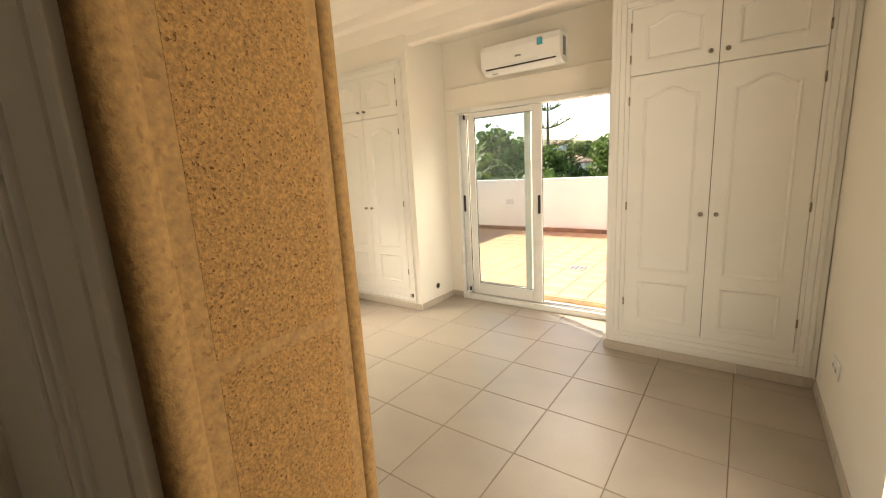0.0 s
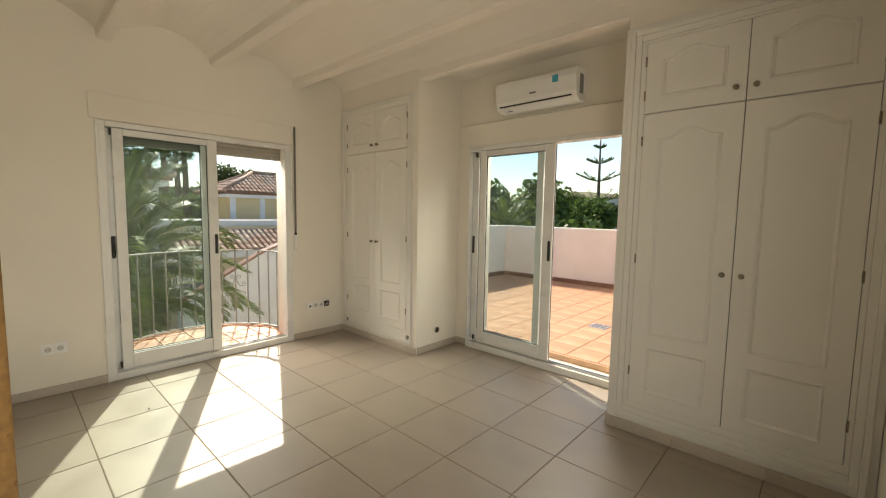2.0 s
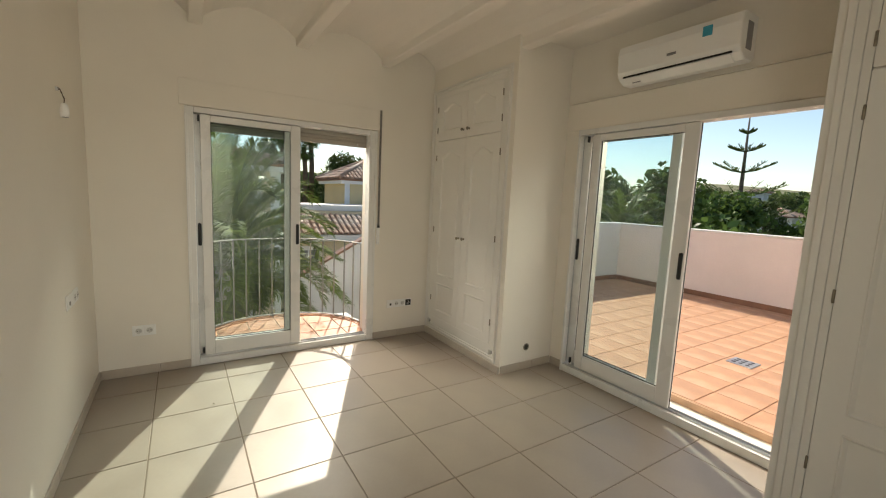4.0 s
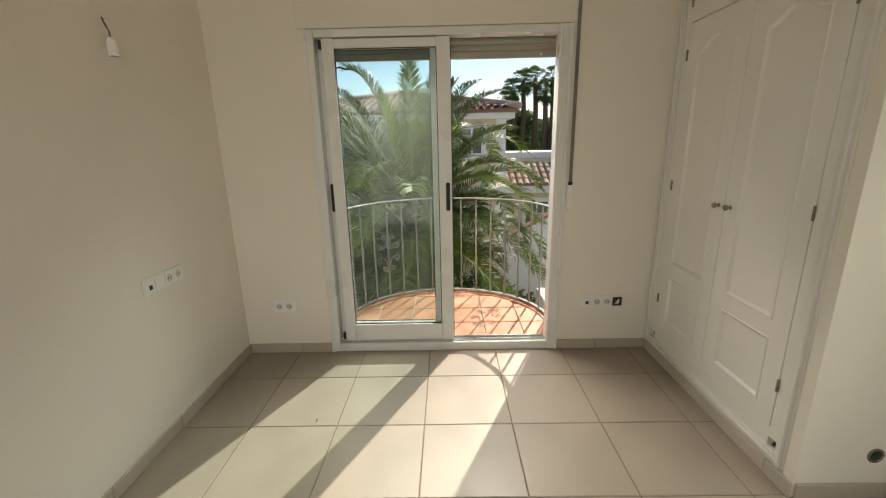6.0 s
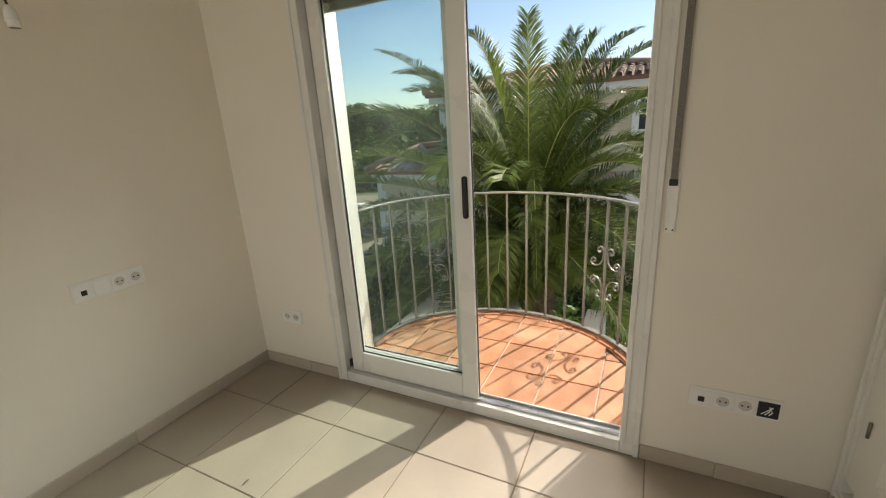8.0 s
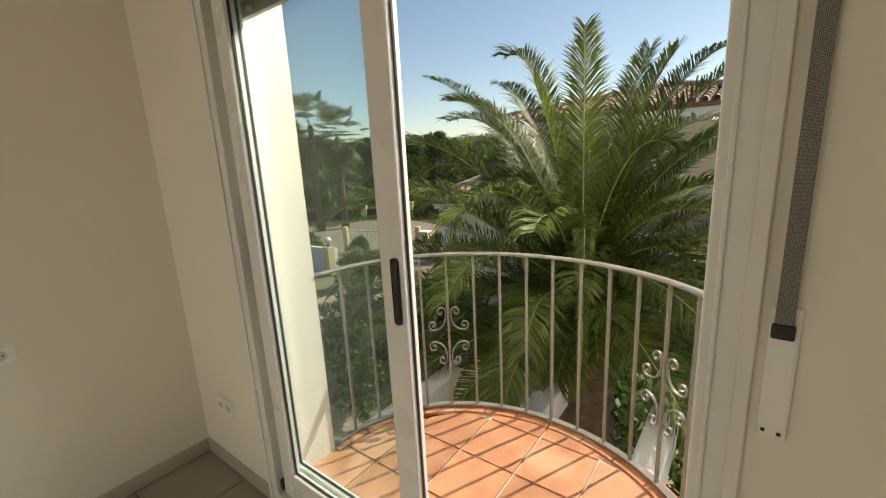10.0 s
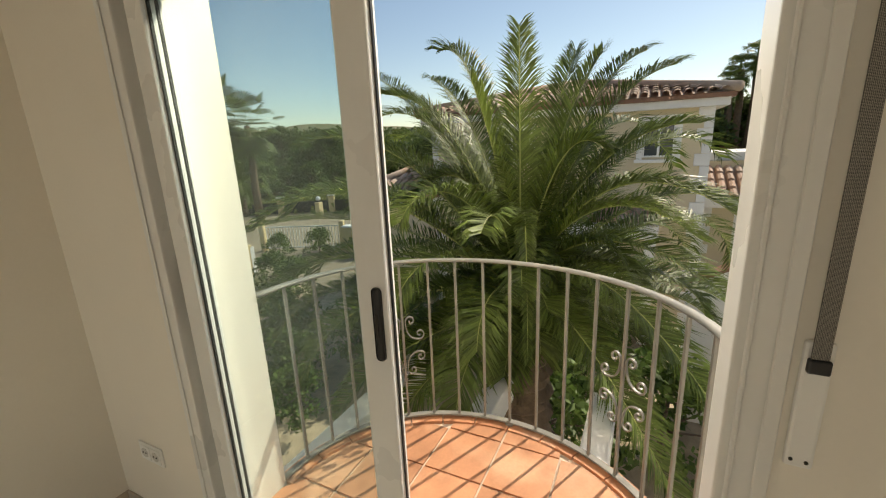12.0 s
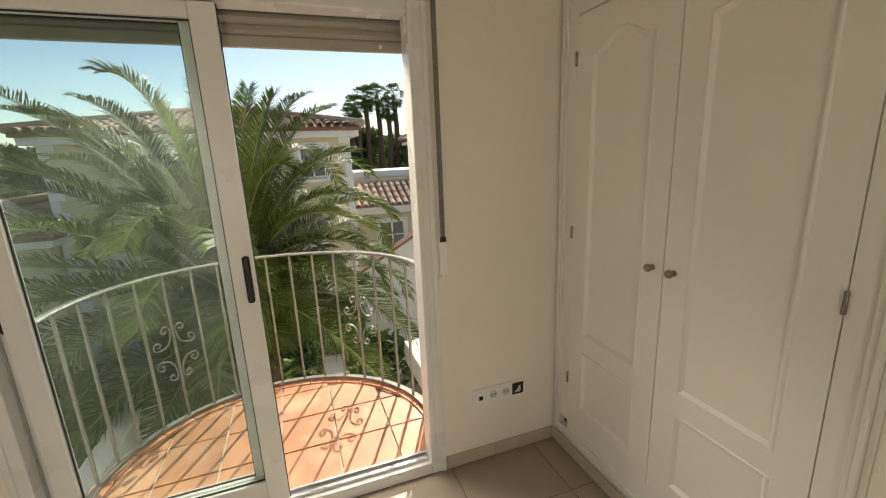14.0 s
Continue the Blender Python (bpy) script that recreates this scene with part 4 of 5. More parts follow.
def plant(src, x, y, h, spin, group, base=8.0, z=None):
    s = h / base
    t = copy_thing(src, pose(x, y, ground_z(x, y) - 0.05 if z is None else z, 0, 0, spin) @ Matrix.Diagonal((s, s, s, 1)))
    return tagged(t, group=group)


rng = random.Random(5)
count = 0
while count < 260:
    ang = radians(rng.uniform(-75, 130))        # 0 looks along -x, positive turns to +y
    deg = math.degrees(ang)
    d = 31 + 70 * rng.random() ** 1.5
    x, y = -3 - d * math.cos(ang), 2 + d * math.sin(ang)
    if (-26 < x < -9 and -6 < y < 17) or (deg < -5 and d < 44 and x > -42) or (22 < deg < 75 and d < 33):
        continue
    if 52 < deg < 78 and d < 60:
        continue
    if rng.random() < 0.7:
        plant(rng.choice(pines), x, y, rng.uniform(5.4, 7.8), rng.uniform(0, 360), "woods around the houses")
    else:
        plant(rng.choice(oaks), x, y, rng.uniform(4.2, 6.4), rng.uniform(0, 360), "woods around the houses", 6.0)
    count += 1
# edge of the woods: a low, closed line of bushes
for i in range(46):
    ang = radians(-72 + 66 * i / 45)
    d = 43 + rng.uniform(-2, 2)
    if -40 < math.degrees(ang) < -30:     # a gap where a car is parked
        continue
    plant(rng.choice(oaks), -3 - d * math.cos(ang), 2 + d * math.sin(ang), rng.uniform(2.6, 4.4), rng.uniform(0, 360), "bushes at the edge of the woods", 6.0)

# trees close behind the terrace parapet
for x, y, h, sp in ((-16.5, 22, 6.5, 20), (-12.6, 24, 6.4, 70), (-19.5, 19, 6.6, 130), (-21.5, 15, 6.2, 190), (-23, 24, 6.8, 300), (-20, 28, 7.0, 95), (-12.0, 29.5, 5.6, 15)):
    plant(oaks[int(sp) % 2], x, y, h, sp, "trees behind the terrace", 6.0)
rng = random.Random(9)
for i in range(22):
    ang, d = radians(48 + 34 * i / 21), rng.uniform(38, 50)
    plant(rng.choice(oaks + pines[:1]), -d * math.cos(ang), d * math.sin(ang), rng.uniform(3.4, 4.8), rng.uniform(0, 360), "trees behind the terrace", 6.0)
for x, y, h, sp in ((-5.6, 13.5, 3.7, 0), (-4.2, 13.8, 3.6, 60), (-6.6, 15, 3.9, 110), (-3.0, 14.5, 3.4, 200)):
    plant(shrub_src, x, y, h, sp, "shrubs behind the terrace", 1.6)


# woods on the far hills
bm = bmesh.new()
for _ in range(5200):
    ang, d = radians(rng.uniform(-78, 135)), 72 + 230 * rng.random() ** 1.4
    x, y = -3 - d * math.cos(ang), 2 + d * math.sin(ang)
    leaf_cards(bm, rng, Vector((x, y, ground_z(x, y) + rng.uniform(0.8, 3.2))), rng.uniform(2.4, 4.0), 14, 2.2, 0.7, 0.7)
solid("hill_woods", bm, PINE, "dark green woods on the far hills", "woods", kind="stuff")

# ---- palms ----
def rib_line(base, tip, rise, lean=0.42, steps=16):
    """The bow of a leaf rib from its base, over a raised middle, to its tip."""
    b, t = Vector(base), Vector(tip)
    c = b.lerp(t, lean)
    c.z = (b.z + t.z) / 2 + rise
    return [b * (1 - u) ** 2 + c * 2 * u * (1 - u) + t * u * u for u in (i / steps for i in range(steps + 1))]


def frond(rng, length, lift, droop, leaflets, ll, width, wood=0.011, line=None):
    """One feather leaf that starts along +x and bows down; returns its rib and its leaflets."""
    rib, leaves = bmesh.new(), bmesh.new()
    pts, p, a = [], Vector((0, 0, 0)), lift
    steps = 16
    sway = rng.uniform(-0.12, 0.12)
    for i in range(steps + 1):
        pts.append(p.copy())
        u = i / steps
        a -= droop * (0.15 + 2.7 * u ** 2.3) / steps
        p = p + Vector((math.cos(a), sway * u, math.sin(a))) * (length / steps)
    pts = line or pts
    tapered(rib, pts, wood, 0.0025, 5)
    for i in range(leaflets):
        u = 0.10 + 0.90 * (i + 0.5) / leaflets
        f = u * steps
        k = min(int(f), steps - 1)
        q = pts[k].lerp(pts[k + 1], f - k)
        d = (pts[k + 1] - pts[k]).normalized()
        side = d.cross(Vector((0, 0, 1)))
        side = side.normalized() if side.length > 0.05 else Vector((0, 1, 0))
        nrm = side.cross(d).normalized()
        l0 = ll * (0.35 + 0.65 * math.sin(math.pi * min(1.0, 0.12 + 0.86 * u)) ** 0.7)
        for s in (-1, 1):
            fwd = (0.58 + 0.36 * u if line else 0.42 + 0.42 * u) + rng.uniform(-0.12, 0.12)
            vee = 0.45 + rng.uniform(-0.22, 0.22)
            way = (side * s * math.cos(fwd) + d * math.sin(fwd) + nrm * vee * 0.55).normalized()
            ln = l0 * rng.uniform(0.85, 1.1)
            across = (d - way * d.dot(way)).normalized() * width * 0.5
            mid = q + way * ln * 0.55 + nrm * 0.01
            tip = q + way * ln + Vector((0, 0, -0.2 * ln * rng.uniform(0.3, 1.3)))
            v = [leaves.verts.new(c) for c in (q - across * 0.5, q + across * 0.5, mid + across, mid - across, tip)]
            leaves.faces.new((v[0], v[1], v[2], v[3]))
            leaves.faces.new((v[3], v[2], v[4]))
    return rib, leaves


def feather_palm(name, label, m, seed, count, length, trunk_h, trunk_r, hero=True, shy=None, bows=()):
    rng = random.Random(seed)
    palm = thing(name, label, "palm tree", m)
    bm = bmesh.new()
    prof = [(trunk_r * 1.15, -trunk_h)]
    k = max(4, int(trunk_h / 0.14))
    for i in range(k):
        z = -trunk_h + (trunk_h - 0.45) * i / k
        prof += [(trunk_r * (1.0 + 0.15 * (i % 2)), z + 0.02), (trunk_r * 0.92, z + (trunk_h - 0.45) / k * 0.9)]
    prof += [(trunk_r * 1.1, -0.42), (trunk_r * 0.7, -0.28), (trunk_r * 0.2, -0.2)]
    lathe(bm, prof, 14)
    part("trunk", bm, BARK, palm, "rough brown palm trunk", False)
    turn = m.inverted()
    for i, (x, y, z, rise) in enumerate(bows):
        line = rib_line(turn @ Vector((m[0][3], m[1][3], m[2][3] - 0.12)), turn @ Vector((x, y, z)), rise)
        rib, leaves = frond(rng, 1, 0, 0, 205, 0.15 if i == 13 else 0.38, 0.0115, 0.012, line)
        f = part("frond", leaves, FROND_YELLOW if i % 7 == 3 else FROND, palm, "feathery green frond")
        part("rib", rib, RACHIS, f, "pale green leaf rib", True)
    for i in range(14 if bows else 0, count):
        u = (i + 0.5) / count
        az = i * 137.5 + rng.uniform(-9, 9)
        lift = radians((85 - 100 * u ** 1.25 if hero else 86 - 112 * u ** 0.9) + rng.uniform(-6, 6))
        ln = length * ((0.97 if hero else 0.78) + (0.20 if hero else 0.40) * math.sin(math.pi * min(1.0, 0.05 + u * 0.8))) * rng.uniform(0.92, 1.08)
        if hero and u < 0.03:
            ln *= 0.9
        if shy:      # leaves cut back on the side of the house
            ln *= 1 - shy[1] * min(1.0, u * 5.0) * max(0.0, math.cos(radians(az + shy[2] - shy[0]))) ** 2
        droop = (0.40 + 1.6 * min(u * 12.0, 1) - 0.9 * max(0.0, u - 0.55)) * rng.uniform(0.75, 1.2)
        if u > 0.85:
            ln, droop = ln * 0.8, droop * 0.6
        rib, leaves = frond(rng, ln, lift, droop, 140 if hero else 40, (0.45 if hero else 0.5) * length / 2.5, 0.0155 if hero else 0.05)
        mat = FROND_YELLOW if hero and i % 13 == 7 else FROND
        f = part("frond", leaves, mat, palm, "feathery green frond")
        f.matrix_local = pose(0.10 * math.cos(radians(az)), 0.10 * math.sin(radians(az)), 0.05 - 0.3 * u, 0, 0, az)
        part("rib", rib, RACHIS, f, "pale green leaf rib", True)
    return palm


PALM = (-7.1, 1.55, 0.24)
# tips of the palm's upper leaves, and how far each leaf bows up on the way
BOWS = [
    (-7.0, 1.55, 2.48, 0.1), (-7.3, 0.68, 2.44, 1.25), (-8.1, -0.94, 2.55, 0.8), (-6.9, 1.15, 2.1, 0.3), (-8.3, -0.79, 2.25, 1.0),
    (-7.9, 1.87, 2.39, 0.4), (-7.9, 2.76, 2.17, 0.9), (-8.1, 2.5, 2.35, 0.9), (-7.3, 2.94, 1.63, 0.85), (-6.7, 3.17, 0.99, 1.15),
    (-6.8, 2.97, 0.80, 1.0), (-6.3, 3.14, 0.5, 0.9), (-5.7, 2.86, -0.5, 0.6), (-6.15, 1.87, -0.08, 1.9), (-7.0, 2.28, 1.45, 1.1),
    (-6.9, -1.9, 0.61, 0.75), (-6.2, -0.15, -1.0, 1.1), (-6.3, 0.61, -0.76, 0.9), (-7.4, -0.81, 1.66, 0.85), (-6.7, 0.53, 0.95, 1.35),
    (-5.8, 3.1, -0.06, 1.0), (-7.6, 2.15, 2.3, 0.55), (-7.0, 0.2, 2.05, 0.95), (-8.0, 0.2, 2.3, 0.9),
]
feather_palm("date_palm", "large feather-leaved date palm in front of the balcony", pose(*PALM, 0, 0, 20), 1, 74, 2.25, PALM[2] - GROUND_Z, 0.30, True, (42, 0.76, 20), BOWS)


def tall_palm(x, y, top, seed, big=1.0):
    palm = thing("fan_palm", "tall slim fan palm with shaggy crown", "palm tree", pose(x, y, ground_z(x, y)), "fan palms around the houses")
    rng = random.Random(seed)
    h = top - ground_z(x, y)
    part("trunk", tapered(bmesh.new(), [(0, 0, 0), (0.1, 0.05, h * 0.4), (0.05, 0.1, h * 0.75), (0, 0, h)], 0.28, 0.17, 9), BARK, palm, "slim brown trunk", True)
    crown = bmesh.new()
    for i in range(46):
        az, el = rng.uniform(0, 6.28), rng.uniform(-1.2, 1.3)
        d = Vector((math.cos(az) * math.cos(el), math.sin(az) * math.cos(el), math.sin(el)))
        c = Vector((0, 0, h)) + d * rng.uniform(0.7, 1.1) * big
        side = d.cross(Vector((0, 0, 1))).normalized()
        nrm = side.cross(d)
        for k in range(13):
            a = radians(-75 + 150 * k / 12)
            way = (d * math.cos(a) + side * math.sin(a) + nrm * 0.15).normalized()
            tip = c + way * 0.75 * big + Vector((0, 0, -0.25))
            w = way.cross(nrm).normalized() * 0.035 * big
            crown.faces.new([crown.verts.new(q) for q in (c, c + way * 0.4 * big + w, tip, c + way * 0.4 * big - w)])
        b = side * 0.012
        crown.faces.new([crown.verts.new(q) for q in (Vector((0, 0, h)) - b, Vector((0, 0, h)) + b, c + b, c - b)])
    part("crown", crown, FROND, palm, "dark green fan leaves")
    return palm


for x, y, top, s in ((-36.0, 7.4, 5.3, 1), (-36.3, 8.2, 6.0, 2), (-36.5, 9.2, 6.2, 3), (-37.0, 10.7, 6.3, 4), (-36.0, 9.9, 5.2, 10), (-35.5, 6.8, 4.5, 11), (-19.2, -22.5, 4.5, 5), (-20.9, -21.2, 4.0, 6), (-22.4, -20.4, 3.2, 7), (-18.0, -23.6, 4.9, 8), (-20.2, -23.2, 2.6, 9)):
    tall_palm(x, y, top, s, 1.5 if y < 0 else 0.72)
# low feather palm behind the terrace and palms by the lane
feather_palm("date_palm", "young bright green palm behind the terrace parapet", pose(-8.3, 13.2, 0.9, 0, 0, 20), 15, 26, 1.7, 4.0, 0.2, False)
feather_palm("date_palm", "feather palm by the lane", pose(-24.5, -24.5, -0.6, 0, 0, 10), 17, 30, 2.6, 2.6, 0.3, False)

# tiered conifer
nor = thing("araucaria_tree", "tall tiered araucaria conifer behind the terrace", "tree", pose(-13.3, 33.5, GROUND_Z - 0.6))
part("trunk", tapered(bmesh.new(), [(0, 0, 0), (0.05, 0, 4), (0, 0.05, 8), (0, 0, 11.6)], 0.26, 0.04, 8), WOODBARK, nor, "straight slim trunk", True)
rng = random.Random(31)
crown = bmesh.new()
for tier, (z, r) in enumerate(((2.6, 3.8), (4.5, 3.2), (6.3, 2.5), (7.9, 1.7), (9.3, 0.95), (10.5, 0.4))):
    for b in range(9):
        az = b * 6.283 / 9 + tier * 0.3
        d = Vector((math.cos(az), math.sin(az), 0))
        side = Vector((-d.y, d.x, 0))
        p0 = Vector((0, 0, z))
        path = [p0, p0 + d * r * 0.5 + Vector((0, 0, 0.10 * r)), p0 + d * r + Vector((0, 0, 0.32 * r))]
        tapered(crown, path, 0.04, 0.012, 4)
        for k in range(26):
            u = 0.25 + 0.75 * k / 25
            q = path[0].lerp(path[1], u * 2) if u < 0.5 else path[1].lerp(path[2], u * 2 - 1)
            s = rng.choice((-1, 1))
            e = q + side * s * 0.28 * (1.2 - 0.6 * u) * r / 2.5 + Vector((0, 0, rng.uniform(0.06, 0.22))) + d * 0.12
            w = d * 0.045
            crown.faces.new([crown.verts.new(c) for c in (q - w, q + w, e + w * 0.6, e - w * 0.6)])
part("crown", crown, PINE, nor, "tiers of upturned dark branches")


# ---- roofs and houses ----
def tile_plane(bm, a, b, c, d, pitch=0.21, row=0.40):
    """Barrel tiles on a sloping plane: a-b along the eave, d-c along the top."""
    a, b, c, d = (Vector(q) for q in (a, b, c, d))
    along = (b - a).normalized()
    mid = (c + d) / 2 - (a + b) / 2
    slope = mid - along * mid.dot(along)
    length = slope.length
    slope.normalize()
    nrm = along.cross(slope).normalized()
    if nrm.z < 0:
        nrm = -nrm
    def lim(t):
        l = a + (d - a) * t
        r = b + (c - b) * t
        return (l - a).dot(along), (r - a).dot(along)
    rows = int(length / row)
    for i in range(rows):
        s0, s1 = i * row, min(length, (i + 1) * row + 0.04)
        l, r = lim((i + 0.5) / rows)
        k = int(l / pitch)
        while k * pitch < r:
            u = k * pitch
            k += 1
            if u < l:
                continue
            lo, hi = [], []
            for j in range(5):
                ang = math.pi * j / 4
                x, h = -math.cos(ang) * pitch * 0.42, math.sin(ang) * 0.075
                lo.append(bm.verts.new(a + along * (u + x) + slope * s0 + nrm * (h + 0.03)))
                hi.append(bm.verts.new(a + along * (u + x * 0.85) + slope * s1 + nrm * (h * 0.85 + 0.005)))
            for j in range(4):
                bm.faces.new((lo[j], lo[j + 1], hi[j + 1], hi[j]))
    bm.faces.new([bm.verts.new(q - nrm * 0.01) for q in (a, b, c, d)])
    return bm


def hip_roof(parent, x0, x1, y0, y1, z, rise, over=0.35, run=None):
    """Four tiled slopes over a rectangle."""
    x0, x1, y0, y1 = x0 - over, x1 + over, y0 - over, y1 + over
    half = min(x1 - x0, y1 - y0) / 2 if run is None else run
    if (y1 - y0) > (x1 - x0):
        r0, r1 = ((x0 + x1) / 2, y0 + half, z + rise), ((x0 + x1) / 2, y1 - half, z + rise)
        planes = [((x1, y0, z), (x1, y1, z), r1, r0), ((x1, y1, z), (x0, y1, z), r1, r1), ((x0, y1, z), (x0, y0, z), r0, r1), ((x0, y0, z), (x1, y0, z), r0, r0)]
    else:
        r0, r1 = (x0 + half, (y0 + y1) / 2, z + rise), (x1 - half, (y0 + y1) / 2, z + rise)
        planes = [((x0, y0, z), (x1, y0, z), r1, r0), ((x1, y0, z), (x1, y1, z), r1, r1), ((x1, y1, z), (x0, y1, z), r0, r1), ((x0, y1, z), (x0, y0, z), r0, r0)]
    bm = bmesh.new()
    for p in planes:
        p = [Vector(q) for q in p]
        if (p[2] - p[3]).length < 1e-4:
            e = (p[1] - p[0]).normalized() * 0.01
            p[2], p[3] = p[2] + e, p[3] - e
        tile_plane(bm, *p)
    roof = tagged(part("roof", bm, ROOF, parent, "sun-bleached clay barrel tile roof"), kind="stuff")
    hips = bmesh.new()
    corners = [(x0, y0, z), (x1, y0, z), (x1, y1, z), (x0, y1, z)]
    near = lambda c: r0 if (Vector(r0) - Vector(c)).length < (Vector(r1) - Vector(c)).length else r1
    for c in corners:
        e = Vector(near(c))
        sweep(hips, [Vector(c).lerp(e, t) + Vector((0, 0, 0.07)) for t in (0, 0.5, 1)], circle(0.10, 8))
    sweep(hips, [Vector(r0) + Vector((0, 0, 0.08)), Vector(r1) + Vector((0, 0, 0.08)) + Vector((0.001, 0.001, 0))], circle(0.10, 8))
    part("ridge_tiles", hips, ROOF, parent, "rounded clay ridge tiles", True)
    eave = bmesh.new()
    block(eave, x0 + 0.04, x1 - 0.04, y0 + 0.04, y1 - 0.04, z - 0.10, z - 0.015)
    part("eave", eave, SKIRT, parent, "red-brown eave edge")
    soff = bmesh.new()
    block(soff, x0 + 0.12, x1 - 0.12, y0 + 0.12, y1 - 0.12, z - 0.26, z - 0.101)
    part("cornice", soff, RENDER_WHITE, parent, "white moulded cornice")
    return roof


def house_window(parent, x, y, z, w, h, facing=90):
    """A window with white surround on a wall; the wall's outside looks along local -y."""
    win = part("window", soft_block(-w / 2, w / 2, -0.01, 0.03, 0, h, 0.004, 1), SHADEGLASS, parent, "dark window with white frame")
    win.matrix_local = pose(x, y, z, 0, 0, facing)
    for b in ((-w / 2 - 0.12, -w / 2, -0.06, 0.02, -0.05, h + 0.12), (w / 2, w / 2 + 0.12, -0.06, 0.02, -0.05, h + 0.12), (-w / 2, w / 2, -0.06, 0.02, h, h + 0.12), (-w / 2 - 0.16, w / 2 + 0.16, -0.10, 0.02, -0.12, -0.051)):
        part("surround", soft_block(*b, 0.006, 1), RENDER_WHITE, win)
    for b in ((-0.025, 0.025, -0.03, -0.011, 0.04, h - 0.04), (-w / 2 + 0.001, -w / 2 + 0.04, -0.03, -0.011, 0.0, h), (w / 2 - 0.04, w / 2 - 0.001, -0.03, -0.011, 0.0, h), (-w / 2 + 0.041, w / 2 - 0.041, -0.03, -0.011, 0.0, 0.04), (-w / 2 + 0.041, w / 2 - 0.041, -0.03, -0.011, h - 0.04, h), (-w / 2 + 0.041, -0.026, -0.029, -0.011, h * 0.5, h * 0.5 + 0.025), (0.026, w / 2 - 0.041, -0.029, -0.011, h * 0.5, h * 0.5 + 0.025)):
        part("window_bar", soft_block(*b, 0.002, 1), ALU, win)
    return win


def quoins(parent, x, y, z0, z1, dy):
    z, i = z0, 0
    while z < z1 - 0.1:
        w = 0.30 if i % 2 else 0.18
        part("quoin", soft_block(x - 0.02, x + 0.03, min(y, y + dy * w), max(y, y + dy * w), z, min(z + 0.26, z1), 0.008, 1), RENDER_WHITE, parent, "white corner stone")
        z += 0.265
        i += 1


villa = thing("villa", "beige villa with white corner stones and hipped tile roof", "house")
VX = -14.0
part("wall", block(bmesh.new(), VX - 7, VX, -2.9, 3.78, GROUND_Z - 0.1, 2.2), RENDER_BEIGE, villa, "beige rendered wall")
hip_roof(villa, VX - 7, VX, -2.9, 3.78, 2.36, 0.8)
house_window(villa, VX, 2.78, 1.08, 0.64, 0.78)
house_window(villa, VX, -0.6, 1.08, 1.0, 0.78)
house_window(villa, VX, 1.35, -2.4, 1.3, 1.4)
quoins(villa, VX, 3.79, GROUND_Z, 2.1, -1)
quoins(villa, VX, -2.91, GROUND_Z, 2.1, 1)
# small porch roof on the villa
porch = bmesh.new()
tile_plane(porch, (VX + 1.1, 0.3, -0.25), (VX + 1.1, 2.9, -0.25), (VX, 2.9, 0.12), (VX, 0.3, 0.12))
tagged(part("porch_roof", porch, ROOF, villa, "small tiled porch roof"), kind="stuff")
part("porch_beam", soft_block(VX + 0.85, VX + 1.05, 0.3, 2.9, -0.6, -0.3, 0.01, 1), RENDER_WHITE, villa)
for y in (0.35, 2.65):
    part("porch_post", soft_block(VX + 0.8, VX + 1.0, y, y + 0.22, GROUND_Z, -0.601, 0.01, 1), RENDER_WHITE, villa)

wing = thing("villa_wing", "low villa wing with parapet and clay tile lean-to roof", "house")
WX = -18.0
part("wall", block(bmesh.new(), WX - 3, WX, 3.9, 16, GROUND_Z - 0.1, 0.75), RENDER_BEIGE, wing, "beige rendered wall")
part("parapet", soft_block(WX - 3, WX - 0.25, 3.9, 16, 0.751, 1.0, 0.02, 2), RENDER_WHITE, wing, "white parapet")
rf = bmesh.new()
tile_plane(rf, (WX + 1.5, 4.0, -0.12), (WX + 1.5, 16.0, -0.12), (WX - 0.1, 16.0, 0.62), (WX - 0.1, 4.0, 0.62), 0.24, 0.42)
tagged(part("lean_to_roof", rf, ROOF, wing, "weathered clay barrel tile roof"), kind="stuff")
part("eave", soft_block(WX + 1.2, WX + 1.44, 4.0, 16.0, -0.42, -0.16, 0.01, 1), RENDER_WHITE, wing, "white eave")
part("front_wall", block(bmesh.new(), WX + 0.9, WX + 1.15, 4.0, 16.0, GROUND_Z - 0.1, -0.2), RENDER_BEIGE, wing)
house_window(wing, WX + 1.15, 5.4, -1.75, 0.9, 1.0)
quoins(wing, WX + 1.15, 4.0, GROUND_Z, -0.45, 1)

turret = thing("yellow_house", "yellow house with white pilasters and pyramid tile roof", "house")
TX, TY = -21.0, 10.6
part("wall", block(bmesh.new(), TX - 3.6, TX, TY - 2.3, TY + 2.6, GROUND_Z - 0.1, 2.05), RENDER_YELLOW, turret, "yellow rendered wall")
hip_roof(turret, TX - 3.6, TX, TY - 2.3, TY + 2.6, 2.3, 1.1, 0.4)
for y in (TY - 2.32, TY - 0.9, TY + 0.55, TY + 2.32):
    part("pilaster", soft_block(TX - 0.02, TX + 0.05, y, y + 0.26, 0.9, 2.04, 0.01, 1), RENDER_WHITE, turret, "white pilaster")

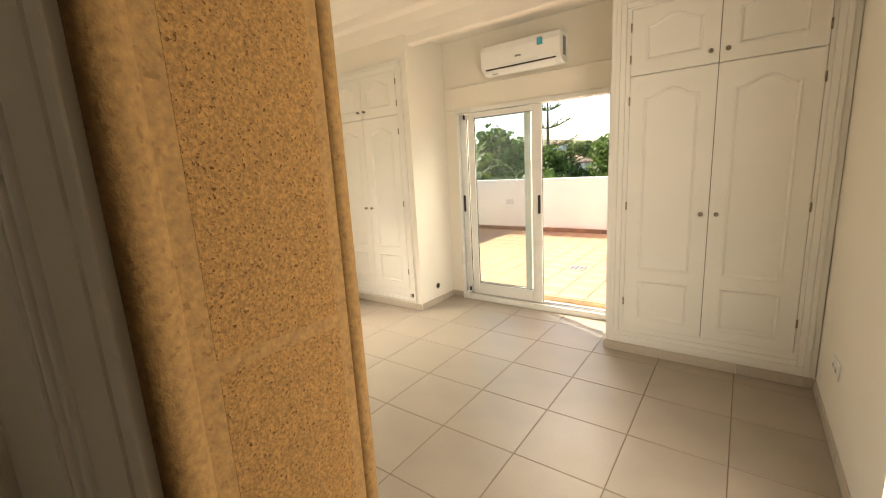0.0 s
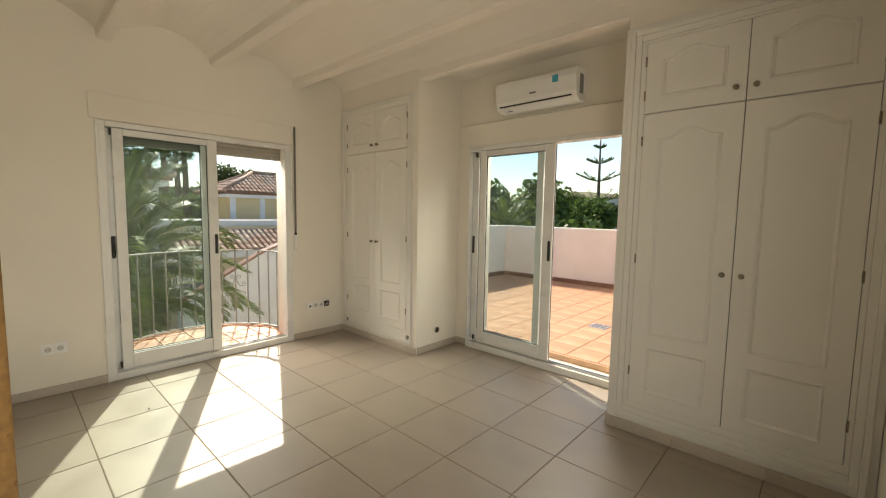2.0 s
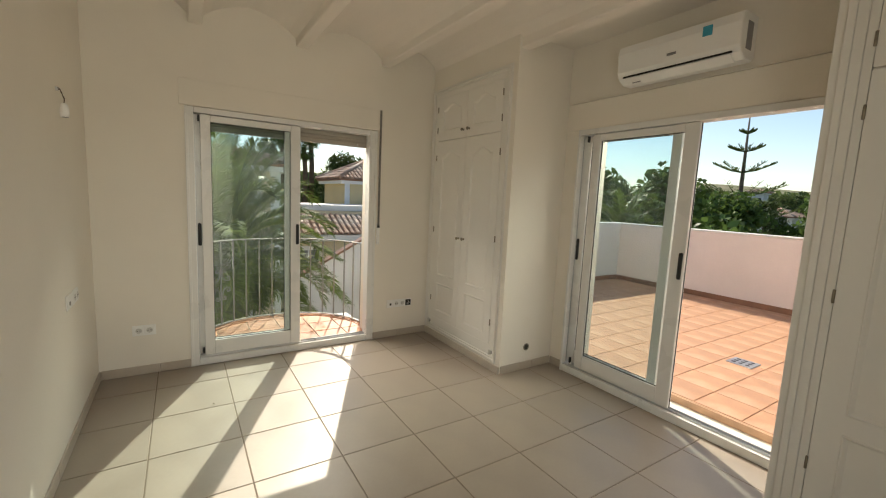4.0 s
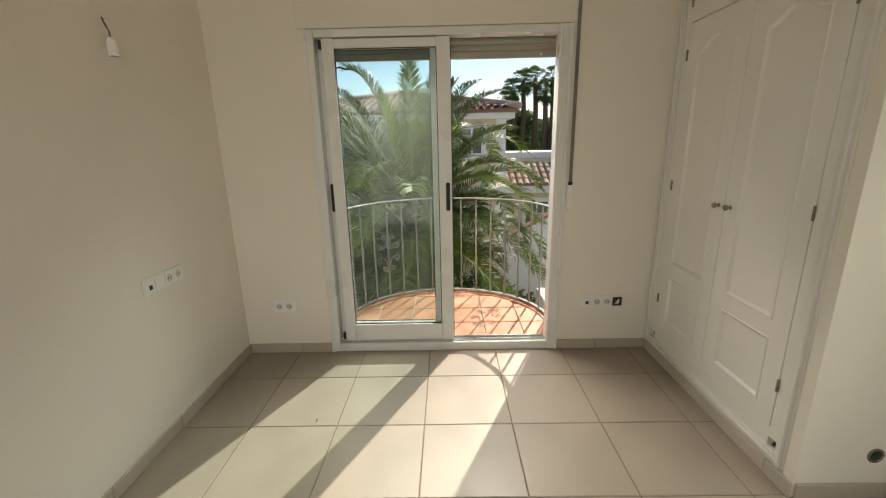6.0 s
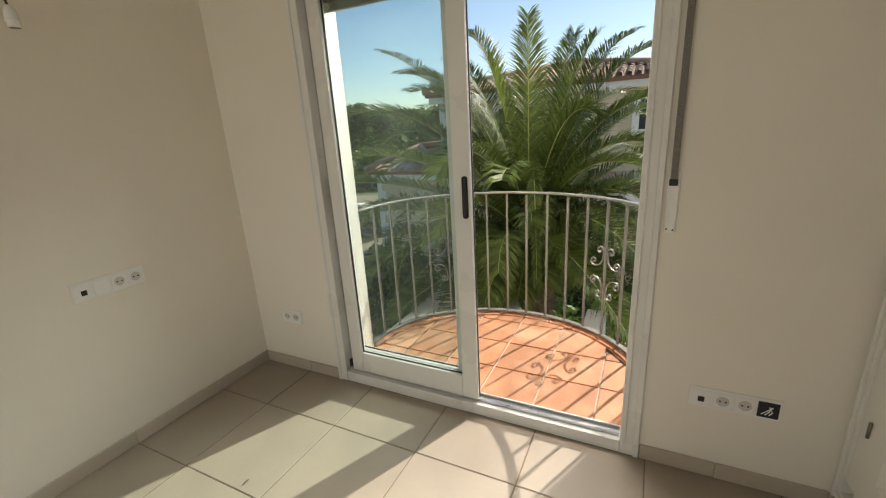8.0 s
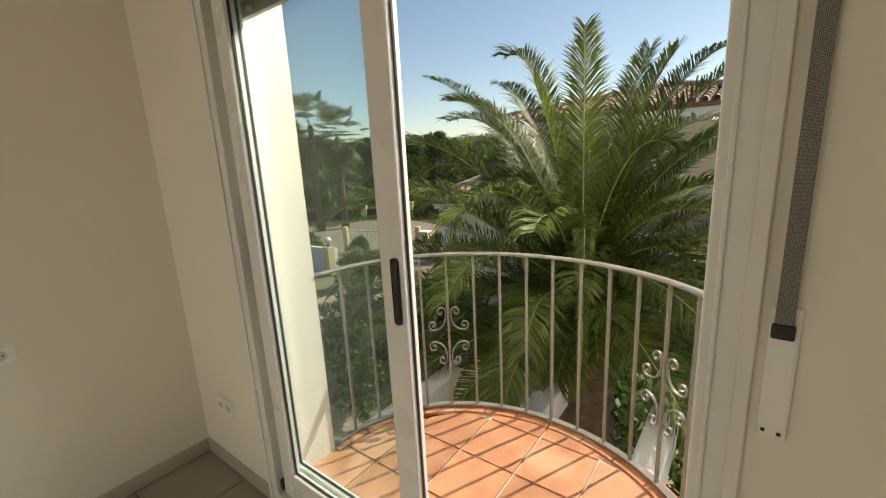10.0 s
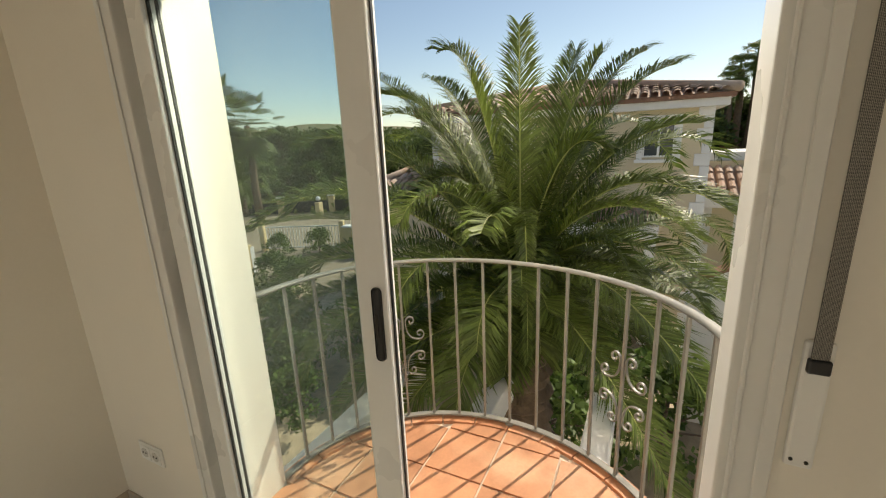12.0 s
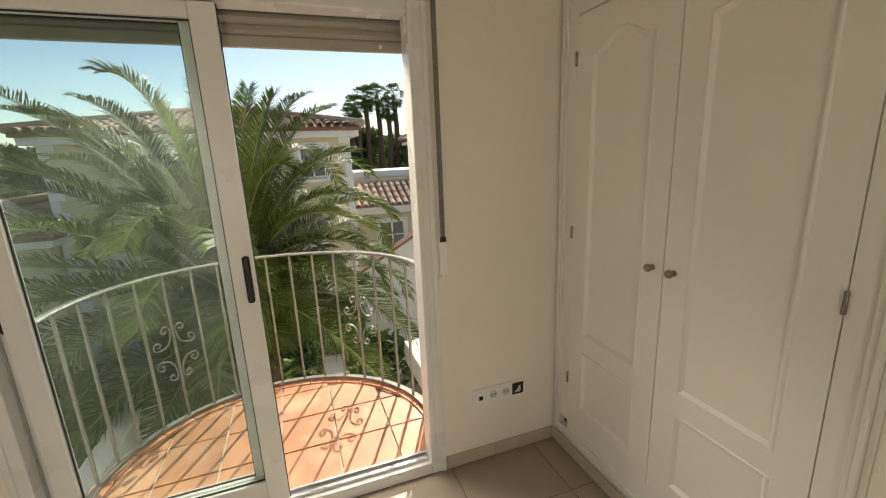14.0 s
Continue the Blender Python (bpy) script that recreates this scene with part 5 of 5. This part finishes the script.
# boundary wall with a red-tiled slope, behind the palm
stair = thing("garden_stair_wall", "white sloping garden wall with red tile edge", "garden wall")
bm = bmesh.new()
pr = [(3.3, GROUND_Z), (8.0, GROUND_Z), (8.0, 1.4), (5.2, 0.35), (3.3, -0.7)]
a = [bm.verts.new((-10.6, y, z)) for y, z in pr]
c = [bm.verts.new((-10.4, y, z)) for y, z in pr]
for i in range(5):
    bm.faces.new((a[i], a[(i + 1) % 5], c[(i + 1) % 5], c[i]))
bm.faces.new(a[::-1])
bm.faces.new(c)
part("wall", bm, RENDER_WHITE, stair, "white rendered wall")
part("tile_edge", sweep(bmesh.new(), [(-10.5, 3.3, -0.68), (-10.5, 5.2, 0.37), (-10.5, 8.0, 1.42)], [(-0.13, -0.02), (0.13, -0.02), (0.13, 0.03), (-0.13, 0.03)]), SKIRT, stair, "red-brown tile edging")

# pergola beams below the balcony
for y0 in (0.66, 1.51, 2.32, 3.15):
    beam = thing("pergola_beam", "white rendered pergola beam with weathered top", "pergola beam", pose(W_OUT, y0, -0.37), "pergola beams below the balcony")
    part("beam", soft_block(-1.94, 0.02, 0, 0.18, -0.24, 0, 0.012, 2), RENDER_WHITE, beam)
annex = thing("villa_annex", "low beige villa annex with tile roof and corner stones", "house")
part("wall", block(bmesh.new(), VX - 5, VX + 0.4, -5.1, -2.95, GROUND_Z - 0.1, 0.05), RENDER_BEIGE, annex, "beige rendered wall")
hip_roof(annex, VX - 5, VX + 0.4, -5.1, -2.95, 0.2, 0.6, 0.25)
quoins(annex, VX + 0.4, -5.11, GROUND_Z, -0.05, 1)

# lane walls, gate and lamps beyond the garden
def run_wall(name, label, pts, h, mat, pillars=True, screen=None):
    w = thing(name, label, "garden wall", group="walls along the lane")
    for (x0, y0), (x1, y1) in zip(pts, pts[1:]):
        dx, dy = x1 - x0, y1 - y0
        ln = math.hypot(dx, dy)
        ang = math.degrees(math.atan2(dy, dx))
        if screen:
            s = part("screen", soft_block(0.2, ln - 0.2, -0.02, 0.02, 0.05, h * 0.9, 0.005, 1), screen, w, "dark mesh screen")
        else:
            s = part("wall", soft_block(0.0, ln, -0.1, 0.1, -0.1, h, 0.01, 1), mat, w)
        s.matrix_local = pose(x0, y0, GROUND_Z, 0, 0, ang)
        if pillars:
            for x, y in ((x0, y0), (x1, y1)):
                p = part("pillar", soft_block(-0.22, 0.22, -0.22, 0.22, -0.1, h + 0.25, 0.02, 1), RENDER_YELLOW, w, "cream pillar")
                p.matrix_local = pose(x, y, GROUND_Z, 0, 0, ang)
                c = part("pillar_cap", soft_block(-0.27, 0.27, -0.27, 0.27, h + 0.251, h + 0.33, 0.02, 1), RENDER_WHITE, p)
    return w


run_wall("boundary_wall", "cream pillars with dark screening along the field", [(-23.0, -27.0), (-25.8, -22.1), (-27.9, -19.0), (-30.0, -15.5), (-32.2, -12.0)], 1.0, RENDER_YELLOW, True, IRON)
run_wall("boundary_wall", "low cream rendered wall along the lane", [(-15.0, -21.5), (-17.6, -18.6)], 0.95, RENDER_YELLOW, False)
run_wall("boundary_wall", "low cream rendered wall beside the gate", [(-18.2, -9.6), (-18.6, -7.4), (-18.9, -5.6)], 0.9, RENDER_YELLOW, True)
run_wall("boundary_wall", "white rendered wall along the yard", [(-13.6, -16.0), (-14.0, -11.0)], 1.1, RENDER_WHITE, False)
gate = thing("garden_gate", "white barred driveway gate between pillars", "gate", pose(-16.9, -13.6, GROUND_Z, 0, 0, 112))
for z in (0.15, 1.15):
    part("gate_rail", soft_block(0, 3.6, -0.02, 0.02, z, z + 0.05, 0.004, 1), RENDER_WHITE, gate)
for i in range(25):
    part("gate_bar", soft_block(0.06 + i * 0.145, 0.085 + i * 0.145, -0.012, 0.012, 0.201, 1.149, 0.003, 1), RENDER_WHITE, gate)
for x in (-0.25, 3.65):
    part("gate_post", soft_block(x, x + 0.22, -0.14, 0.14, -0.1, 1.4, 0.02, 1), RENDER_YELLOW, gate)
for x, y, h in ((-16.8, -17.0, 1.0), (-25.4, -18.0, 1.1), (-13.8, -11.2, 1.2)):
    gl = thing("globe_lamp", "white globe garden lamp on a pillar", "lamp", pose(x, y, GROUND_Z), "globe lamps along the lane")
    part("lamp_pillar", soft_block(-0.2, 0.2, -0.2, 0.2, -0.05, h, 0.02, 1), RENDER_YELLOW, gl, "cream pillar")
    part("lamp_neck", lathe(bmesh.new(), [(0.07, h), (0.05, h + 0.06), (0.05, h + 0.12)], 10), IRON, gl, "dark metal neck")
    part("globe", lathe(bmesh.new(), [(0.02, h + 0.1)] + [(0.16 * math.sin(a), h + 0.26 - 0.16 * math.cos(a)) for a in (0.5, 0.9, 1.3, 1.7, 2.1, 2.6)] + [(0.02, h + 0.42)], 14), OPAL, gl, "white opal globe", True)
# a car parked beyond the lane
car = thing("car", "white car parked at the edge of the field", "car", pose(-38.6, -22.6, ground_z(-38.6, -22.6), 0, 0, 62))
bm = soft_block(-2.0, 2.0, -0.83, 0.83, 0.28, 0.86, 0.12, 3)
part("body", bm, PLASTIC, car, "white painted body", True)
bm = soft_block(-1.25, 1.05, -0.74, 0.74, 0.86, 1.42, 0.05, 2)
for v in bm.verts:
    if v.co.z > 1.2:
        v.co.x, v.co.y = v.co.x * 0.72, v.co.y * 0.86
part("cabin", bm, SHADEGLASS, car, "dark glazed cabin")
part("car_roof", soft_block(-0.88, 0.74, -0.64, 0.64, 1.421, 1.46, 0.015, 2), PLASTIC, car, "white roof panel")
for x in (-1.25, 1.3):
    for y in (-0.78, 0.78):
        wheel = part("wheel", lathe(bmesh.new(), [(0.2, -0.09), (0.31, -0.08), (0.31, 0.08), (0.2, 0.09)], 16, pose(x, y, 0.31, 90)), BLACK, car, "black tyre")
        part("rim", lathe(bmesh.new(), [(0.19, -0.095), (0.19, 0.095)], 12, pose(x, y, 0.31, 90)), STEEL, wheel, "grey wheel rim")
# dry grass on the field
bm = bmesh.new()
for _ in range(5200):
    x, y = rng.uniform(-43, -25), rng.uniform(-31, -9)
    if x + 0.62 * y > -39.5:
        continue
    hgt, a = rng.uniform(0.25, 0.75), rng.uniform(0, 3.14)
    wx, wy = 0.16 * math.cos(a), 0.16 * math.sin(a)
    z = ground_z(x, y)
    lx, ly = rng.uniform(-0.2, 0.2), rng.uniform(-0.2, 0.2)
    bm.faces.new([bm.verts.new(q) for q in ((x - wx, y - wy, z - 0.02), (x + wx, y + wy, z - 0.02), (x + wx * 0.6 + lx, y + wy * 0.6 + ly, z + hgt), (x - wx * 0.6 + lx, y - wy * 0.6 + ly, z + hgt))])
solid("field_grass", bm, GRASS, "tall dry yellow-green field grass", "grass", kind="stuff")
# shrubs along the lane walls
for x, y, h in ((-15.2, -14.6, 1.3), (-15.6, -15.8, 1.2), (-16.2, -12.0, 1.1), (-17.2, -10.6, 1.2), (-18.0, -8.4, 1.3), (-13.2, -9.0, 1.2), (-12.6, -7.4, 1.3), (-30.5, -17.5, 2.6), (-29.0, -20.5, 2.0), (-12.0, -12.5, 1.4), (-8.6, -3.6, 1.2), (-9.4, -4.6, 1.3), (-7.8, -2.7, 1.0), (-10.4, -5.6, 1.3), (-9.2, -6.6, 1.2)):
    plant(shrub_src, x, y, h, x * 37, "shrubs along the lane", 1.6)
# shrubs under the palm
rng = random.Random(77)
for i in range(14):
    x, y = rng.uniform(-12.5, -8.6), rng.uniform(-3.5, 3.2)
    plant(shrub_src, x, y, rng.uniform(0.9, 1.9), rng.uniform(0, 360), "garden shrubs", 1.6)
solid("gravel_yard", block(bmesh.new(), -13.5, -4.5, -9, 4.4, GROUND_Z - 0.2, GROUND_Z + 0.012), GRAVEL, "pale gravel garden yard", "yard")
solid("road", block(bmesh.new(), -27, -13.6, -34, -5.5, GROUND_Z - 0.2, GROUND_Z + 0.02), ROAD, "sandy concrete lane beyond the garden", "road")

# far white houses
for x, y, z, w, h, lab in ((-20.0, 57, -1.2, 5.0, 2.2, "far white house with tile roof among trees"), (-26.5, 71, 1.2, 2.0, 3.0, "far slim white tower house")):
    far = thing("far_house", lab, "house", pose(x, y, z))
    part("wall", block(bmesh.new(), -w / 2, w / 2, 0, w * 0.8, -3, h), RENDER_WHITE, far, "white rendered wall")
    hip_roof(far, -w / 2, w / 2, 0, w * 0.8, h + 0.25, 0.18 * w)
    house_window(far, -w * 0.2, -0.005, h - 1.5, 0.7, 1.0, 0)
    house_window(far, w * 0.22, -0.005, h - 1.5, 0.7, 1.0, 0)
for s in pines + oaks + [shrub_src]:
    for o in (*s.children_recursive, s):
        bpy.data.objects.remove(o)

# ---- floor tiles, one by one ----
def tile_mesh(name, w, d, mat, h=0.008, r=0.0025):
    bm = bmesh.new()
    a, b = w / 2, d / 2
    lo = [bm.verts.new((x, y, -h)) for x, y in ((-a, -b), (a, -b), (a, b), (-a, b))]
    mi = [bm.verts.new((x, y, -r)) for x, y in ((-a, -b), (a, -b), (a, b), (-a, b))]
    hi = [bm.verts.new((x, y, 0)) for x, y in ((-a + r, -b + r), (a - r, -b + r), (a - r, b - r), (-a + r, b - r))]
    for p, q in ((lo, mi), (mi, hi)):
        for i in range(4):
            bm.faces.new((p[i], p[(i + 1) % 4], q[(i + 1) % 4], q[i]))
    bm.faces.new(hi)
    return mesh_of(name, bm, mat)


def tile_field(parent, x0, x1, y0, y1, ox, oy, px, py, gap, mat, z, tilt=0.0, name="floor_tile", keep=None):
    """Tiles on a grid through (ox, oy), cut at the field's edges."""
    rng = random.Random(int(px * 1000))
    made = {}
    i0, i1 = math.floor((x0 - ox) / px), math.ceil((x1 - ox) / px)
    j0, j1 = math.floor((y0 - oy) / py), math.ceil((y1 - oy) / py)
    for i in range(i0, i1):
        for j in range(j0, j1):
            a, b = max(x0, ox + i * px), min(x1, ox + (i + 1) * px)
            c, d = max(y0, oy + j * py), min(y1, oy + (j + 1) * py)
            if b - a < 0.02 or d - c < 0.02 or (keep and not keep(a, b, c, d)):
                continue
            key = (round(b - a - gap, 3), round(d - c - gap, 3))
            if key not in made:
                made[key] = tile_mesh(name, *key, mat)
            t = new(name, made[key])
            t.parent = parent
            t.matrix_local = pose((a + b) / 2, (c + d) / 2, z + rng.uniform(-tilt, tilt) * 0.01, rng.uniform(-tilt, tilt), rng.uniform(-tilt, tilt), 0)


tile_field(floor, W_IN + 0.002, E_IN - 0.002, -1.0, N_IN - 0.002, -3.745, 1.872, 0.4765, 0.4775, 0.005, TILE, 0.0, 0.03, keep=lambda a, b, c, d: b > -2.4 or c > 0.1)
tile_field(terrace_floor, -5.249, 0.2, N_OUT + 0.005, 8.645, -5.25, 4.44, 0.33, 0.33, 0.005, TERRACE, 0.052, 0.05, "terrace_tile")
bm = bmesh.new()
for i in range(11):
    for j in range(12):
        block(bm, 0.21 + i * 0.33, 0.532 + i * 0.33, 4.45 + j * 0.33, 4.772 + j * 0.33, 0.047, 0.052)
tagged(part("terrace_tiles", bm, TERRACE, terrace_floor, "terracotta terrace tiles"), kind="stuff")
# balcony: square tiles laid on the diagonal of the arc, and a rim of edge tiles
inside = lambda x, y: x > BCX - 0.002 or ((BCX - x) / (BB - 0.09)) ** 2 + ((y - BCY) / (BA - 0.09)) ** 2 < 1.0
rng = random.Random(4)
px = 0.30
for i in range(-1, 5):
    for j in range(-3, 3):
        x0, x1 = W_IN - 0.105 - (i + 1) * px, W_IN - 0.105 - i * px
        y0, y1 = BCY + j * px, BCY + (j + 1) * px
        poly = [(x0 + 0.006, y0 + 0.006), (x1 - 0.006, y0 + 0.006), (x1 - 0.006, y1 - 0.006), (x0 + 0.006, y1 - 0.006)]
        edge = []
        for a, b in zip(poly, poly[1:] + poly[:1]):
            for u in range(8):
                edge.append((a[0] + (b[0] - a[0]) * u / 8, a[1] + (b[1] - a[1]) * u / 8))
        cx, cy = (x0 + x1) / 2, (y0 + y1) / 2
        def pull(p):
            """Draws a point back to the tiled area."""
            x, y = p
            x = min(x, W_IN - 0.103)
            if x > BCX:
                return x, min(max(y, B0 + 0.004), B1 - 0.004)
            r = math.sqrt(((BCX - x) / (BB - 0.094)) ** 2 + ((y - BCY) / (BA - 0.094)) ** 2)
            return (BCX - (BCX - x) / r, BCY + (y - BCY) / r) if r > 1 else (x, y)
        if not any(inside(*p) for p in edge):
            continue
        ring = []
        for p in edge:
            q = pull(p)
            if not ring or math.hypot(q[0] - ring[-1][0], q[1] - ring[-1][1]) > 0.004:
                ring.append(q)
        while len(ring) > 2 and math.hypot(ring[0][0] - ring[-1][0], ring[0][1] - ring[-1][1]) < 0.004:
            ring.pop()
        area = 0.5 * abs(sum(p[0] * q[1] - q[0] * p[1] for p, q in zip(ring, ring[1:] + ring[:1]))) if len(ring) > 2 else 0
        if area < 0.002:
            continue
        bm = bmesh.new()
        hz = BZ + rng.uniform(-0.0008, 0.0008)
        tp = [bm.verts.new((x, y, hz)) for x, y in ring]
        lw = [bm.verts.new((x, y, hz - 0.009)) for x, y in ring]
        bm.faces.new(tp)
        for u in range(len(ring)):
            v = (u + 1) % len(ring)
            bm.faces.new((tp[u], lw[u], lw[v], tp[v]))
        part("balcony_tile", bm, COTTO, balcony)
nrim = 14
for i in range(nrim):
    bm = bmesh.new()
    ring = [arc(i / nrim + 0.0015 + (1 / nrim - 0.003) * u / 5, BA, BB) for u in range(6)]
    ring += [arc(i / nrim + 0.0015 + (1 / nrim - 0.003) * u / 5, BA - 0.088, BB - 0.088) for u in range(5, -1, -1)]
    tp = [bm.verts.new((x, y, BZ + 0.006)) for x, y in ring]
    lw = [bm.verts.new((x, y, BZ - 0.03)) for x, y in ring]
    bm.faces.new(tp)
    for u in range(12):
        v = (u + 1) % 12
        bm.faces.new((tp[u], lw[u], lw[v], tp[v]))
    part("rim_tile", bm, COTTO_RIM, balcony)
